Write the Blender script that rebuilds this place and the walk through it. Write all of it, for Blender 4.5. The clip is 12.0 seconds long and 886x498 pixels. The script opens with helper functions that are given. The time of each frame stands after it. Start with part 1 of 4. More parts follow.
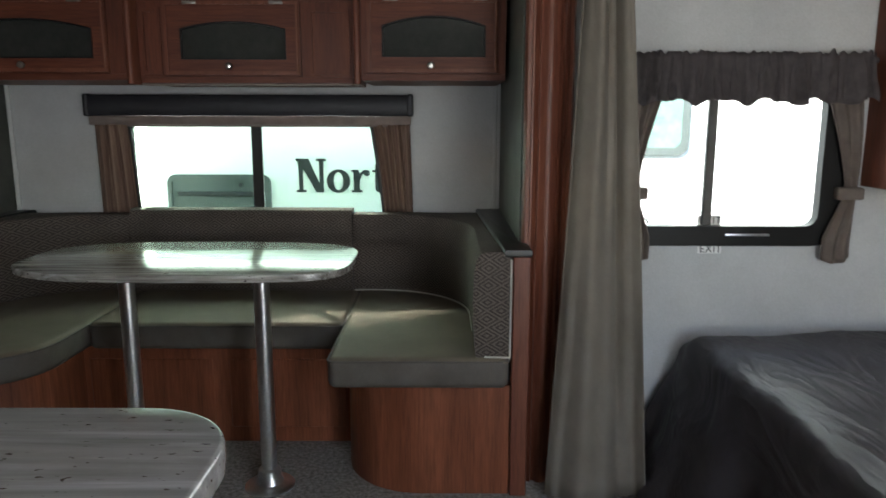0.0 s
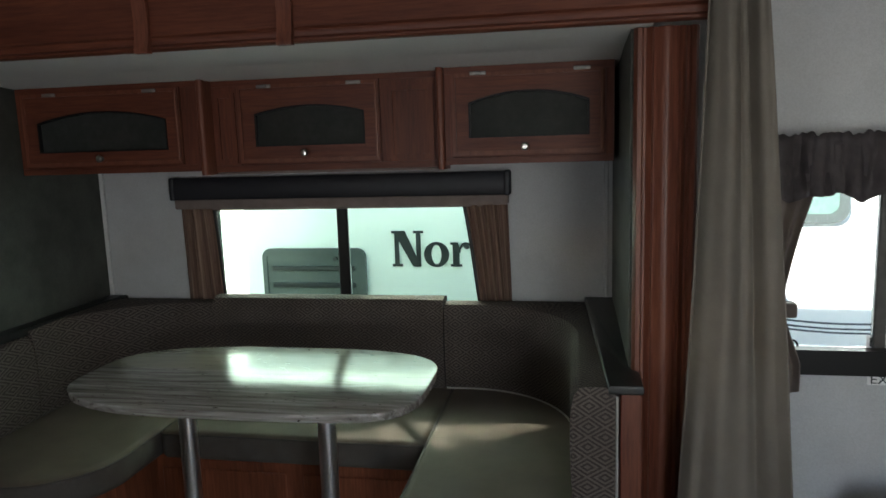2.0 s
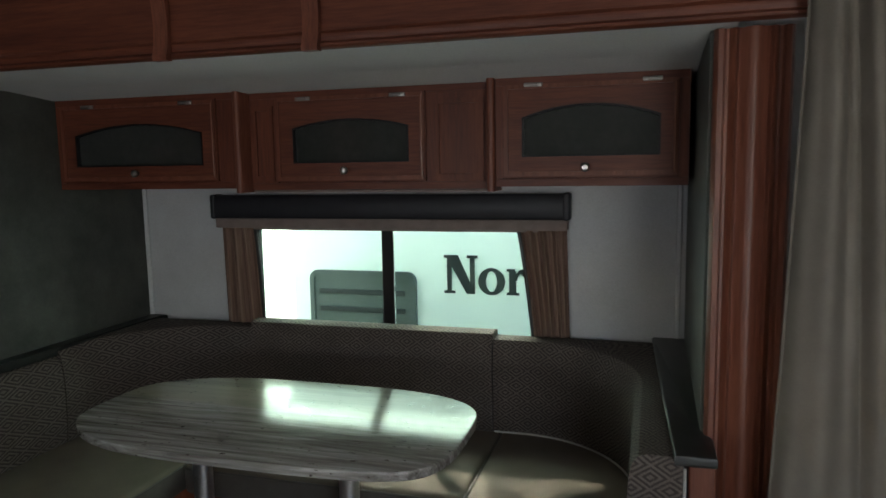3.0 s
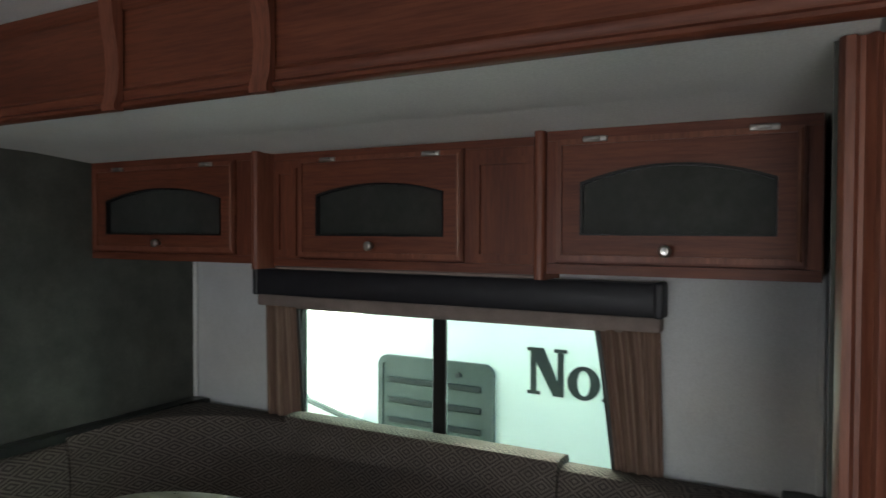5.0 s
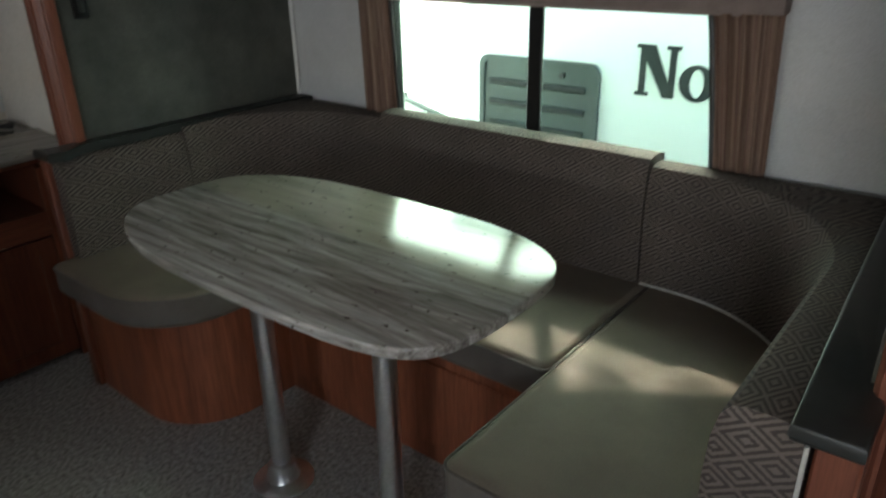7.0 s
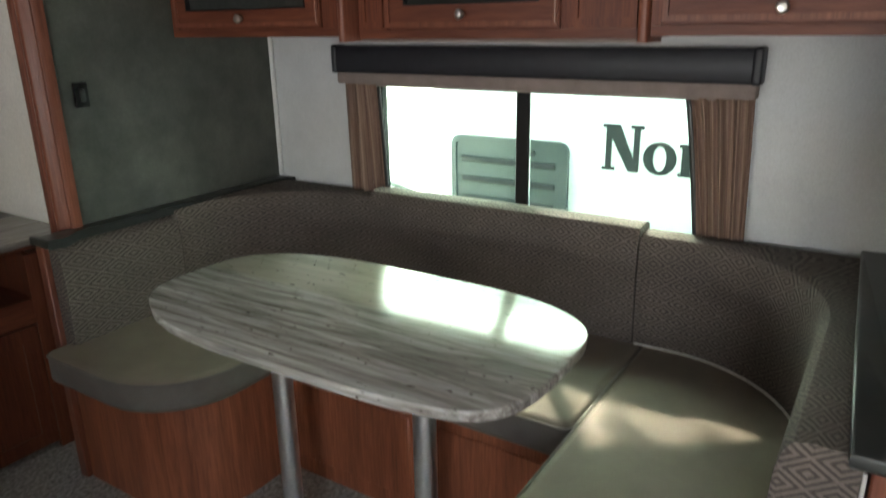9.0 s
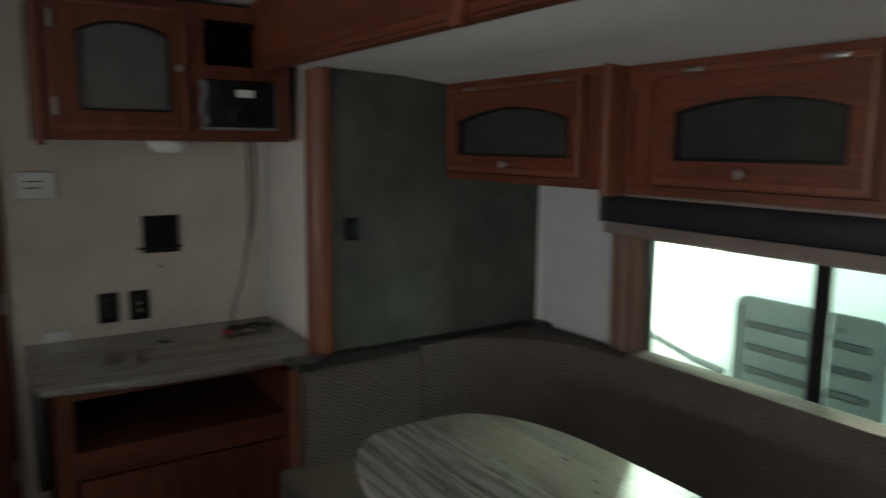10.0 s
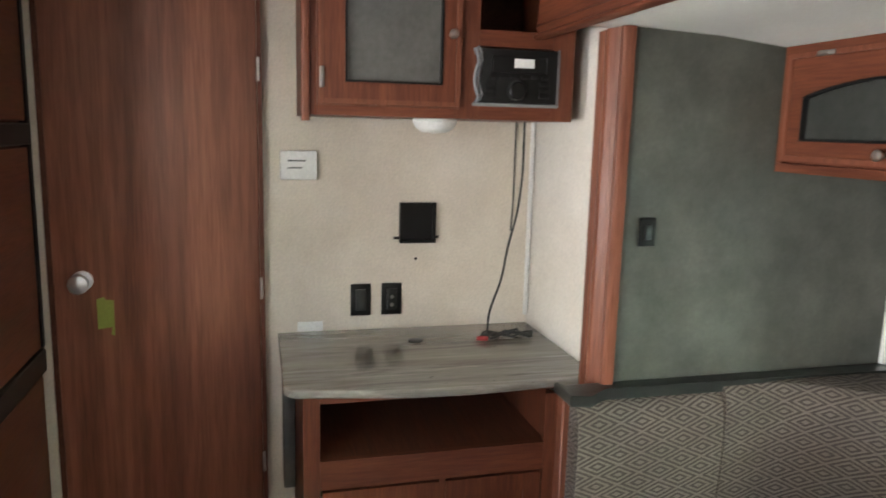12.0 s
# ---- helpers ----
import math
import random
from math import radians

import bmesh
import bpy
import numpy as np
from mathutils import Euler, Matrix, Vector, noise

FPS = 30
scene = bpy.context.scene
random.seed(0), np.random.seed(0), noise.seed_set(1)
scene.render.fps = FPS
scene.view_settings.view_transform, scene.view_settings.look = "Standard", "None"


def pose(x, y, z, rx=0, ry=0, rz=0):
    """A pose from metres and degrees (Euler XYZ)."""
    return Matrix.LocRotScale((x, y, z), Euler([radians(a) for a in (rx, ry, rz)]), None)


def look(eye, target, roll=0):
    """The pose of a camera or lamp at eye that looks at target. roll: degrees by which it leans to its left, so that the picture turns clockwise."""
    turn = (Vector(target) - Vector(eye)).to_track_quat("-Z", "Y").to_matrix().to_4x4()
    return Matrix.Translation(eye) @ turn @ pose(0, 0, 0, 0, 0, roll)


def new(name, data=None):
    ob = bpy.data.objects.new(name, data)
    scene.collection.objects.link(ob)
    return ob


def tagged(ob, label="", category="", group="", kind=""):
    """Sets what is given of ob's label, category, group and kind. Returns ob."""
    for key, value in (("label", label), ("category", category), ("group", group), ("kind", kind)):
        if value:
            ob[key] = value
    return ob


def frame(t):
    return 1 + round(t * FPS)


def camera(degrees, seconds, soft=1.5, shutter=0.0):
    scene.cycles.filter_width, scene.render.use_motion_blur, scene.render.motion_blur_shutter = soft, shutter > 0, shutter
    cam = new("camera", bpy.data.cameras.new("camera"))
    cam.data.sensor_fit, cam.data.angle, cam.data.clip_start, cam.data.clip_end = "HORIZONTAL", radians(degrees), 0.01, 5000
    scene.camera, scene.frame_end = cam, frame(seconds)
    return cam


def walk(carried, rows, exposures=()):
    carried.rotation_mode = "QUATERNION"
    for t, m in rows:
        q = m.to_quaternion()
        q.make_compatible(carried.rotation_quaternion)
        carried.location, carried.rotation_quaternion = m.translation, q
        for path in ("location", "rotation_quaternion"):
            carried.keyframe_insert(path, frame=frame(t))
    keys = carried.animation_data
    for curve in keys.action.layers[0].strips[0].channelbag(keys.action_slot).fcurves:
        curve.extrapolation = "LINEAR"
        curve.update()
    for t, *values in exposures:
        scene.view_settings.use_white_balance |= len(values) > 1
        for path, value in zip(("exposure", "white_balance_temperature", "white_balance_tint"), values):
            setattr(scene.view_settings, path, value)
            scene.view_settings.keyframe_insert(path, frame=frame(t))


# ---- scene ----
cam = camera(64.0, 12.0, shutter=0.5)
PATH = [
    (0, (0.062, -0.11, 1.213), (0.06, 1.857, 0.852), 0.1),
    (0.5, (0.075, -0.037, 1.213), (-0.034, 1.936, 0.908), 0.9),
    (1, (0.199, 0.186, 1.276), (-0.068, 2.151, 1.012), -1.6),
    (1.5, (0.229, 0.274, 1.406), (-0.125, 2.215, 1.078), -0.9),
    (2, (0.169, 0.291, 1.424), (-0.198, 2.234, 1.128), -1.8),
    (2.5, (0.156, 0.372, 1.419), (-0.243, 2.317, 1.174), -2.2),
    (2.7, (0.18, 0.439, 1.424), (-0.294, 2.366, 1.181), -2.1),
    (4.3, (0.223, 0.917, 1.422), (-0.465, 2.788, 1.257), 0.5),
    (4.5, (0.242, 0.968, 1.426), (-0.468, 2.834, 1.304), -0.3),
    (5, (0.317, 1.121, 1.443), (-0.661, 2.865, 1.394), 0.2),
    (5.5, (0.358, 1.188, 1.44), (-0.758, 2.846, 1.357), -0.1),
    (6, (0.349, 1.196, 1.422), (-0.832, 2.795, 1.202), 0.2),
    (6.5, (0.344, 1.201, 1.375), (-0.785, 2.735, 0.765), 0.9),
    (7, (0.37, 1.214, 1.361), (-0.796, 2.625, 0.555), -1.2),
    (7.2, (0.372, 1.227, 1.36), (-0.825, 2.581, 0.504), -1.6),
    (9, (0.237, 1.009, 1.394), (-0.797, 2.607, 0.777), -1.0),
    (9.5, (0.207, 1.072, 1.426), (-0.944, 2.663, 1.046), -0.2),
    (10, (0.18, 1.261, 1.459), (-1.475, 2.347, 1.171), 0.6),
    (10.5, (0.134, 1.306, 1.451), (-1.691, 2.077, 1.178), -0.1),
    (11, (0.009, 1.305, 1.443), (-1.856, 1.985, 1.203), 0.9),
    (11.5, (-0.16, 1.288, 1.442), (-2.043, 1.91, 1.188), 0.8),
    (12, (-0.261, 1.297, 1.436), (-2.168, 1.8, 1.104), 1.5),
]
walk(cam, [(t, look(eye, target, roll)) for t, eye, target, roll in PATH],
     [(0.0, 2.70, 6450, 10), (0.5, 2.55, 6450, 10), (1.5, 2.30, 6450, 10), (2.5, 2.20, 6400, 10), (4.5, 2.40, 6400, 10), (5.5, 2.60, 6450, 10), (6.0, 2.50, 6450, 10), (6.5, 2.50, 6450, 10),
      (7.0, 2.75, 6500, 10), (9.0, 3.55, 6700, 10), (9.5, 2.65, 6600, 10), (10.0, 2.50, 6600, 10), (10.5, 3.65, 6720, 11), (11.0, 4.40, 6760, 11), (12.0, 4.95, 6860, 12)])

# ---- light ----
world = bpy.data.worlds.new("sky_world")
scene.world = world
world.use_nodes = True
wn, wl = world.node_tree.nodes, world.node_tree.links
sky = wn.new("ShaderNodeTexSky")
sky.sky_type, sky.sun_disc = "NISHITA", False
SUN_EL, SUN_AZ = radians(39), radians(215.4)
sky.sun_elevation, sky.sun_rotation = SUN_EL, SUN_AZ
wn["Background"].inputs[1].default_value = 0.15
wl.new(sky.outputs[0], wn["Background"].inputs[0])

sun_data = bpy.data.lights.new("sun", "SUN")
sun_data.energy, sun_data.angle, sun_data.color = 5.0, radians(0.5), (1, 0.95, 0.88)
sun = new("sun", sun_data)
sun_way = Vector((math.sin(SUN_AZ) * math.cos(SUN_EL), math.cos(SUN_AZ) * math.cos(SUN_EL), math.sin(SUN_EL)))
sun.matrix_world = look(sun_way * 20, (0, 0, 0))


def window_light(name, eye, target, w, h, power, spread=180, colour=(1, 1, 1)):
    """Daylight that comes in through an opening."""
    d = bpy.data.lights.new(name, "AREA")
    d.shape, d.size, d.size_y, d.energy, d.spread, d.color = "RECTANGLE", w, h, power, radians(spread), colour
    ob = new(name, d)
    ob.matrix_world = look(eye, target)
    return ob


window_light("dinette_window_daylight", (-0.74, 3.10, 1.02), (-0.74, 2.0, 0.98), 1.0, 0.40, 0.22, 175, (0.93, 1.0, 0.97))
window_light("bed_window_daylight", (0.95, 2.30, 1.08), (0.95, 1.0, 1.0), 0.6, 0.4, 0.42, 175)
# added fill lamp in an assumed doorway, out of view behind the camera
window_light("unseen_doorway_fill", (1.0, -0.62, 0.95), (0.3, 1.9, 0.45), 0.65, 1.7, 1.85, 170, (0.95, 0.98, 1.0))
# added fill lamp at an invented low slot, sized to keep the seats dim
window_light("unseen_kitchen_side_fill", (-1.05, -0.62, 1.015), (-1.3, 2.0, 1.05), 1.05, 0.15, 1.35, 172, (0.93, 0.97, 1.0))
# sun thrown back through the dinette window by the shiny side of the next trailer
glint = window_light("sun_glint", (-1.01, 3.36, 1.396), (-1.01 + 0.45, 3.36 - 0.637, 1.396 - 0.629), 1.05, 0.17, 0.13, 1.6, (1, 0.96, 0.76))
glint.data.use_nodes = True
gt = glint.data.node_tree
spot, uneven, spread = (gt.nodes.new("ShaderNode" + k) for k in ("NewGeometry", "TexNoise", "MapRange"))
uneven.inputs["Scale"].default_value, uneven.inputs["Detail"].default_value = 17.0, 3.0
for k, v in ((1, 0.36), (2, 0.64), (3, 0.10), (4, 1.8)):
    spread.inputs[k].default_value = v
gt.links.new(spot.outputs["Position"], uneven.inputs["Vector"])
gt.links.new(uneven.outputs["Fac"], spread.inputs[0])
gt.links.new(spread.outputs[0], gt.nodes["Emission"].inputs["Strength"])


# ---- materials ----
def nodes(name, rough=0.6, metal=0.0):
    m = bpy.data.materials.new(name)
    m.use_nodes = True
    nt = m.node_tree
    b = nt.nodes["Principled BSDF"]
    b.inputs["Roughness"].default_value, b.inputs["Metallic"].default_value = rough, metal
    return m, nt, b


def coords(nt, scale, uv=False):
    tc = nt.nodes.new("ShaderNodeTexCoord")
    mp = nt.nodes.new("ShaderNodeMapping")
    mp.inputs["Scale"].default_value = scale
    nt.links.new(tc.outputs["UV" if uv else "Object"], mp.inputs[0])
    return mp.outputs[0]


def tex(nt, vec, scale, detail=4, rough=0.5, distort=0.0):
    n = nt.nodes.new("ShaderNodeTexNoise")
    n.inputs["Scale"].default_value, n.inputs["Detail"].default_value = scale, detail
    n.inputs["Roughness"].default_value, n.inputs["Distortion"].default_value = rough, distort
    nt.links.new(vec, n.inputs["Vector"])
    return n.outputs["Fac"]


def ramp(nt, fac, stops):
    r = nt.nodes.new("ShaderNodeValToRGB")
    e = r.color_ramp.elements
    e[0].position, e[0].color = stops[0][0], (*stops[0][1], 1)
    e[1].position, e[1].color = stops[-1][0], (*stops[-1][1], 1)
    for p, c in stops[1:-1]:
        e.new(p).color = (*c, 1)
    nt.links.new(fac, r.inputs[0])
    return r.outputs[0]


def blend(nt, fac, a, b, mode="MIX"):
    n = nt.nodes.new("ShaderNodeMix")
    n.data_type, n.blend_type = "RGBA", mode
    for s, v in ((n.inputs[0], fac), (n.inputs[6], a), (n.inputs[7], b)):
        if isinstance(v, (int, float)):
            s.default_value = v
        elif isinstance(v, tuple):
            s.default_value = (*v, 1)
        else:
            nt.links.new(v, s)
    return n.outputs[2]


def maths(nt, op, a, b=0.0):
    n = nt.nodes.new("ShaderNodeMath")
    n.operation = op
    for s, v in zip(n.inputs, (a, b)):
        if isinstance(v, (int, float)):
            s.default_value = v
        else:
            nt.links.new(v, s)
    return n.outputs[0]


def relief(nt, b, height, strength, dist=0.002):
    n = nt.nodes.new("ShaderNodeBump")
    n.inputs["Strength"].default_value, n.inputs["Distance"].default_value = strength, dist
    nt.links.new(height, n.inputs["Height"])
    nt.links.new(n.outputs[0], b.inputs["Normal"])


def wood(name, dark, light, axis, rough=0.45, scale=1.0):
    """Stained wood; the grain runs along the axis 0, 1 or 2."""
    m, nt, b = nodes(name, rough)
    b.inputs["Specular IOR Level"].default_value = 0.32
    s = [22.0 * scale] * 3
    s[axis] = 1.3 * scale
    v = coords(nt, s)
    broad = tex(nt, v, 1.0, 5, 0.6, 0.6)
    fine = tex(nt, v, 7.0, 3, 0.7)
    col = ramp(nt, broad, [(0.28, dark), (0.5, tuple((p + q) / 2 for p, q in zip(dark, light))), (0.72, light)])
    pores = ramp(nt, fine, [(0.35, (0.55, 0.5, 0.5)), (0.6, (1, 1, 1))])
    nt.links.new(blend(nt, 0.7, col, pores, "MULTIPLY"), b.inputs["Base Color"])
    relief(nt, b, fine, 0.12, 0.001)
    rr = nt.nodes.new("ShaderNodeMapRange")
    rr.inputs[3].default_value, rr.inputs[4].default_value = rough - 0.08, rough + 0.12
    nt.links.new(broad, rr.inputs[0])
    nt.links.new(rr.outputs[0], b.inputs["Roughness"])
    return m


def mottled(name, a, c, scale, rough=0.7, bump=0.15, fine=180, dist=0.001, metal=0.0):
    """A surface with soft blotches and a fine grain."""
    m, nt, b = nodes(name, rough, metal)
    v = coords(nt, (1, 1, 1))
    big, small = tex(nt, v, scale, 5, 0.6), tex(nt, v, fine, 2, 0.6)
    col = ramp(nt, big, [(0.3, a), (0.7, c)])
    grain = ramp(nt, small, [(0.3, (0.82, 0.82, 0.82)), (0.7, (1, 1, 1))])
    nt.links.new(blend(nt, 0.8, col, grain, "MULTIPLY"), b.inputs["Base Color"])
    relief(nt, b, small, bump, dist)
    return m


def plain(name, colour, rough=0.5, metal=0.0, gloss=0.5):
    m = mottled(name, tuple(c * 0.9 for c in colour), colour, 9, rough, 0.03, 120, 0.0005, metal)
    m.node_tree.nodes["Principled BSDF"].inputs["Specular IOR Level"].default_value = gloss
    return m


CHERRY_D, CHERRY_L = (0.088, 0.024, 0.012), (0.178, 0.053, 0.026)
WOOD_Z = wood("cherry_upright", CHERRY_D, CHERRY_L, 2)
WOOD_X = wood("cherry_along", CHERRY_D, CHERRY_L, 0)
WOOD_Y = wood("cherry_across", CHERRY_D, CHERRY_L, 1)
WOOD_TRIM = wood("cherry_trim", (0.125, 0.040, 0.024), (0.225, 0.078, 0.044), 2, 0.36)
# glossy wood in a paler colour, for the highlight on door edges
HIGHLIGHT_WOOD = wood("edge_highlight_wood", (0.20, 0.09, 0.06), (0.30, 0.14, 0.09), 2, 0.22)
WOOD_PANEL = wood("dinette_panel_wood", (0.145, 0.040, 0.018), (0.30, 0.10, 0.048), 2, 0.42, 0.8)
WOOD_DOOR = wood("door_laminate", (0.105, 0.032, 0.018), (0.33, 0.125, 0.07), 2, 0.38, 0.34)
WOOD_DARK = wood("shelf_inside", (0.09, 0.028, 0.014), (0.155, 0.05, 0.027), 0, 0.5)
WALL = mottled("wall_paper_grey", (0.49, 0.50, 0.50), (0.57, 0.58, 0.58), 5, 0.85, 0.35, 260)
WALL_BEIGE = mottled("wall_paper_beige", (0.61, 0.54, 0.45), (0.73, 0.66, 0.57), 4, 0.8, 0.06, 140)
WALL_CREAM = mottled("wall_paper_cream", (0.66, 0.62, 0.56), (0.75, 0.71, 0.65), 4, 0.8, 0.08, 140)
CEILING = mottled("ceiling_vinyl", (0.69, 0.69, 0.66), (0.75, 0.75, 0.72), 3, 0.8, 0.2, 200)
GREEN_PANEL = mottled("slide_panel_green", (0.051, 0.054, 0.045), (0.100, 0.104, 0.088), 7, 0.6, 0.2, 90)
WHITE_TRIM = plain("white_trim_plastic", (0.72, 0.72, 0.7), 0.45)
WHITE_PLASTIC = plain("white_plastic", (0.85, 0.85, 0.83), 0.4)
BLACK = plain("black_plastic", (0.010, 0.0095, 0.0095), 0.42, 0.0, 0.25)
BLACK_VINYL = mottled("black_padded_vinyl", (0.012, 0.013, 0.012), (0.026, 0.028, 0.025), 20, 0.38, 0.35, 260)
NAVY_FASCIA = mottled("dark_fascia_vinyl", (0.010, 0.010, 0.013), (0.018, 0.017, 0.022), 14, 0.5, 0.2, 200)
CHROME = plain("brushed_steel", (0.86, 0.87, 0.90), 0.30, 1.0)
NICKEL = plain("satin_nickel", (0.72, 0.7, 0.66), 0.28, 1.0)
HINGE = plain("dull_hinge_metal", (0.42, 0.40, 0.37), 0.42, 1.0)
CARPET = mottled("carpet_grey", (0.15, 0.138, 0.123), (0.52, 0.49, 0.45), 75, 0.95, 1.0, 330, 0.006)
SUEDE = mottled("seat_tan_suede", (0.140, 0.113, 0.083), (0.182, 0.148, 0.110), 6, 0.75, 0.5, 300)
BAND = mottled("seat_brown_band", (0.085, 0.072, 0.060), (0.125, 0.108, 0.091), 9, 0.7, 0.5, 300)
PIPING = plain("pale_piping", (0.55, 0.53, 0.47), 0.6)


def satin():
    """Dark bedspread with long creases."""
    m, nt, b = nodes("bedspread_charcoal", 0.5)
    v = coords(nt, (1, 1, 1))
    weave, blot = tex(nt, v, 330, 2), tex(nt, v, 6, 4)
    crease = tex(nt, coords(nt, (5.5, 2.6, 3.6)), 1.1, 3, 0.5, 1.2)
    ridge = maths(nt, "ABSOLUTE", maths(nt, "SUBTRACT", crease, 0.5))
    nt.links.new(ramp(nt, blot, [(0.3, (0.036, 0.032, 0.036)), (0.7, (0.054, 0.049, 0.054))]), b.inputs["Base Color"])
    relief(nt, b, maths(nt, "ADD", maths(nt, "MULTIPLY", ridge, -2.0), maths(nt, "MULTIPLY", weave, 0.02)), 0.6, 0.03)
    b.inputs["Specular IOR Level"].default_value = 0.3
    return m


BED_CLOTH = satin()
DRAPE = mottled("curtain_taupe", (0.155, 0.135, 0.108), (0.20, 0.175, 0.142), 8, 0.85, 0.4, 380)
VALANCE = mottled("valance_brown", (0.04, 0.033, 0.034), (0.07, 0.058, 0.058), 30, 0.8, 0.5, 330)
TIE_CLOTH = mottled("tieback_brown", (0.12, 0.095, 0.08), (0.17, 0.137, 0.118), 18, 0.8, 0.4, 330)
PELMET_CLOTH = mottled("pelmet_brown_cloth", (0.19, 0.145, 0.125), (0.25, 0.195, 0.172), 18, 0.8, 0.4, 300)
DARK_GLASS = mottled("smoked_glass", (0.030, 0.032, 0.029), (0.048, 0.050, 0.045), 5, 0.09, 0.03, 60)
GREY_GLASS = mottled("frosted_grey_glass", (0.075, 0.075, 0.07), (0.11, 0.11, 0.102), 5, 0.22, 0.05, 60)
VENT_GREY = plain("vent_grey_plastic", (0.085, 0.10, 0.097), 0.25)
VENT_DARK = plain("vent_slot_dark", (0.014, 0.017, 0.017), 0.6)
LETTER = plain("lettering_black", (0.02, 0.025, 0.025), 0.5)
GRAVEL = mottled("lot_gravel", (0.34, 0.33, 0.31), (0.46, 0.45, 0.42), 9, 0.95, 0.8, 40, 0.02)
TAPE = plain("green_tape", (0.28, 0.33, 0.06), 0.6)
RUBBER = plain("black_cable_rubber", (0.02, 0.019, 0.018), 0.45)
RED_PLUG = plain("red_plug", (0.3, 0.02, 0.02), 0.4)
FILM = plain("clear_film_edge", (0.24, 0.25, 0.26), 0.10)
TRAILER_PANE = mottled("trailer_window_green", (0.10, 0.17, 0.15), (0.16, 0.24, 0.215), 22, 0.25, 0.1, 60)


def gelcoat():
    """Smooth white trailer skin with a faint unevenness."""
    m, nt, b = nodes("trailer_gelcoat", 0.3)
    v = coords(nt, (1, 1, 1))
    nt.links.new(ramp(nt, tex(nt, v, 2.5, 3), [(0.3, (0.80, 0.825, 0.80)), (0.7, (0.82, 0.845, 0.82))]), b.inputs["Base Color"])
    relief(nt, b, tex(nt, v, 5, 2), 0.05, 0.01)
    return m


TRAILER = gelcoat()


def striped_cloth():
    m, nt, b = nodes("curtain_brown_stripe_backlit", 0.85)
    v = coords(nt, (34, 1, 1), uv=True)
    n = tex(nt, v, 1.0, 4, 0.7)
    w = tex(nt, coords(nt, (1, 1, 1)), 400, 2)
    # brown stripes; the palest tone also paints in sun shining through the cloth
    nt.links.new(blend(nt, 0.6, ramp(nt, n, [(0.32, (0.105, 0.056, 0.04)), (0.5, (0.195, 0.12, 0.088)), (0.68, (0.38, 0.265, 0.19))]),
                       ramp(nt, w, [(0.3, (0.7, 0.7, 0.7)), (0.7, (1, 1, 1))]), "MULTIPLY"), b.inputs["Base Color"])
    relief(nt, b, w, 0.3, 0.001)
    return m


STRIPE = striped_cloth()


def diamond_cloth():
    """Woven upholstery with nested diamonds; the UV map is in metres."""
    m, nt, b = nodes("diamond_upholstery", 0.85)
    v = coords(nt, (1, 1, 1), uv=True)
    wob = nt.nodes.new("ShaderNodeSeparateXYZ")
    nt.links.new(v, wob.inputs[0])
    u = maths(nt, "ABSOLUTE", maths(nt, "SUBTRACT", maths(nt, "FRACT", maths(nt, "MULTIPLY", wob.outputs[0], 1 / 0.078)), 0.5))
    w = maths(nt, "ABSOLUTE", maths(nt, "SUBTRACT", maths(nt, "FRACT", maths(nt, "MULTIPLY", wob.outputs[1], 1 / 0.054)), 0.5))
    d = maths(nt, "ADD", u, w)
    fuzz = tex(nt, coords(nt, (1, 1, 1), uv=True), 420, 2)
    d = maths(nt, "ADD", d, maths(nt, "MULTIPLY", maths(nt, "SUBTRACT", fuzz, 0.5), 0.12))
    s = maths(nt, "SINE", maths(nt, "MULTIPLY", d, 6.2832 * 4.5))
    fac = maths(nt, "ADD", maths(nt, "MULTIPLY", s, 0.5), 0.5)
    tint = tex(nt, coords(nt, (1, 1, 1), uv=True), 9, 3)
    pale = ramp(nt, tint, [(0.3, (0.104, 0.084, 0.069)), (0.7, (0.140, 0.114, 0.094))])
    nt.links.new(blend(nt, ramp(nt, fac, [(0.38, (0, 0, 0)), (0.62, (1, 1, 1))]), (0.044, 0.032, 0.027), pale), b.inputs["Base Color"])
    relief(nt, b, fac, 0.35, 0.0015)
    return m


DIAMOND = diamond_cloth()


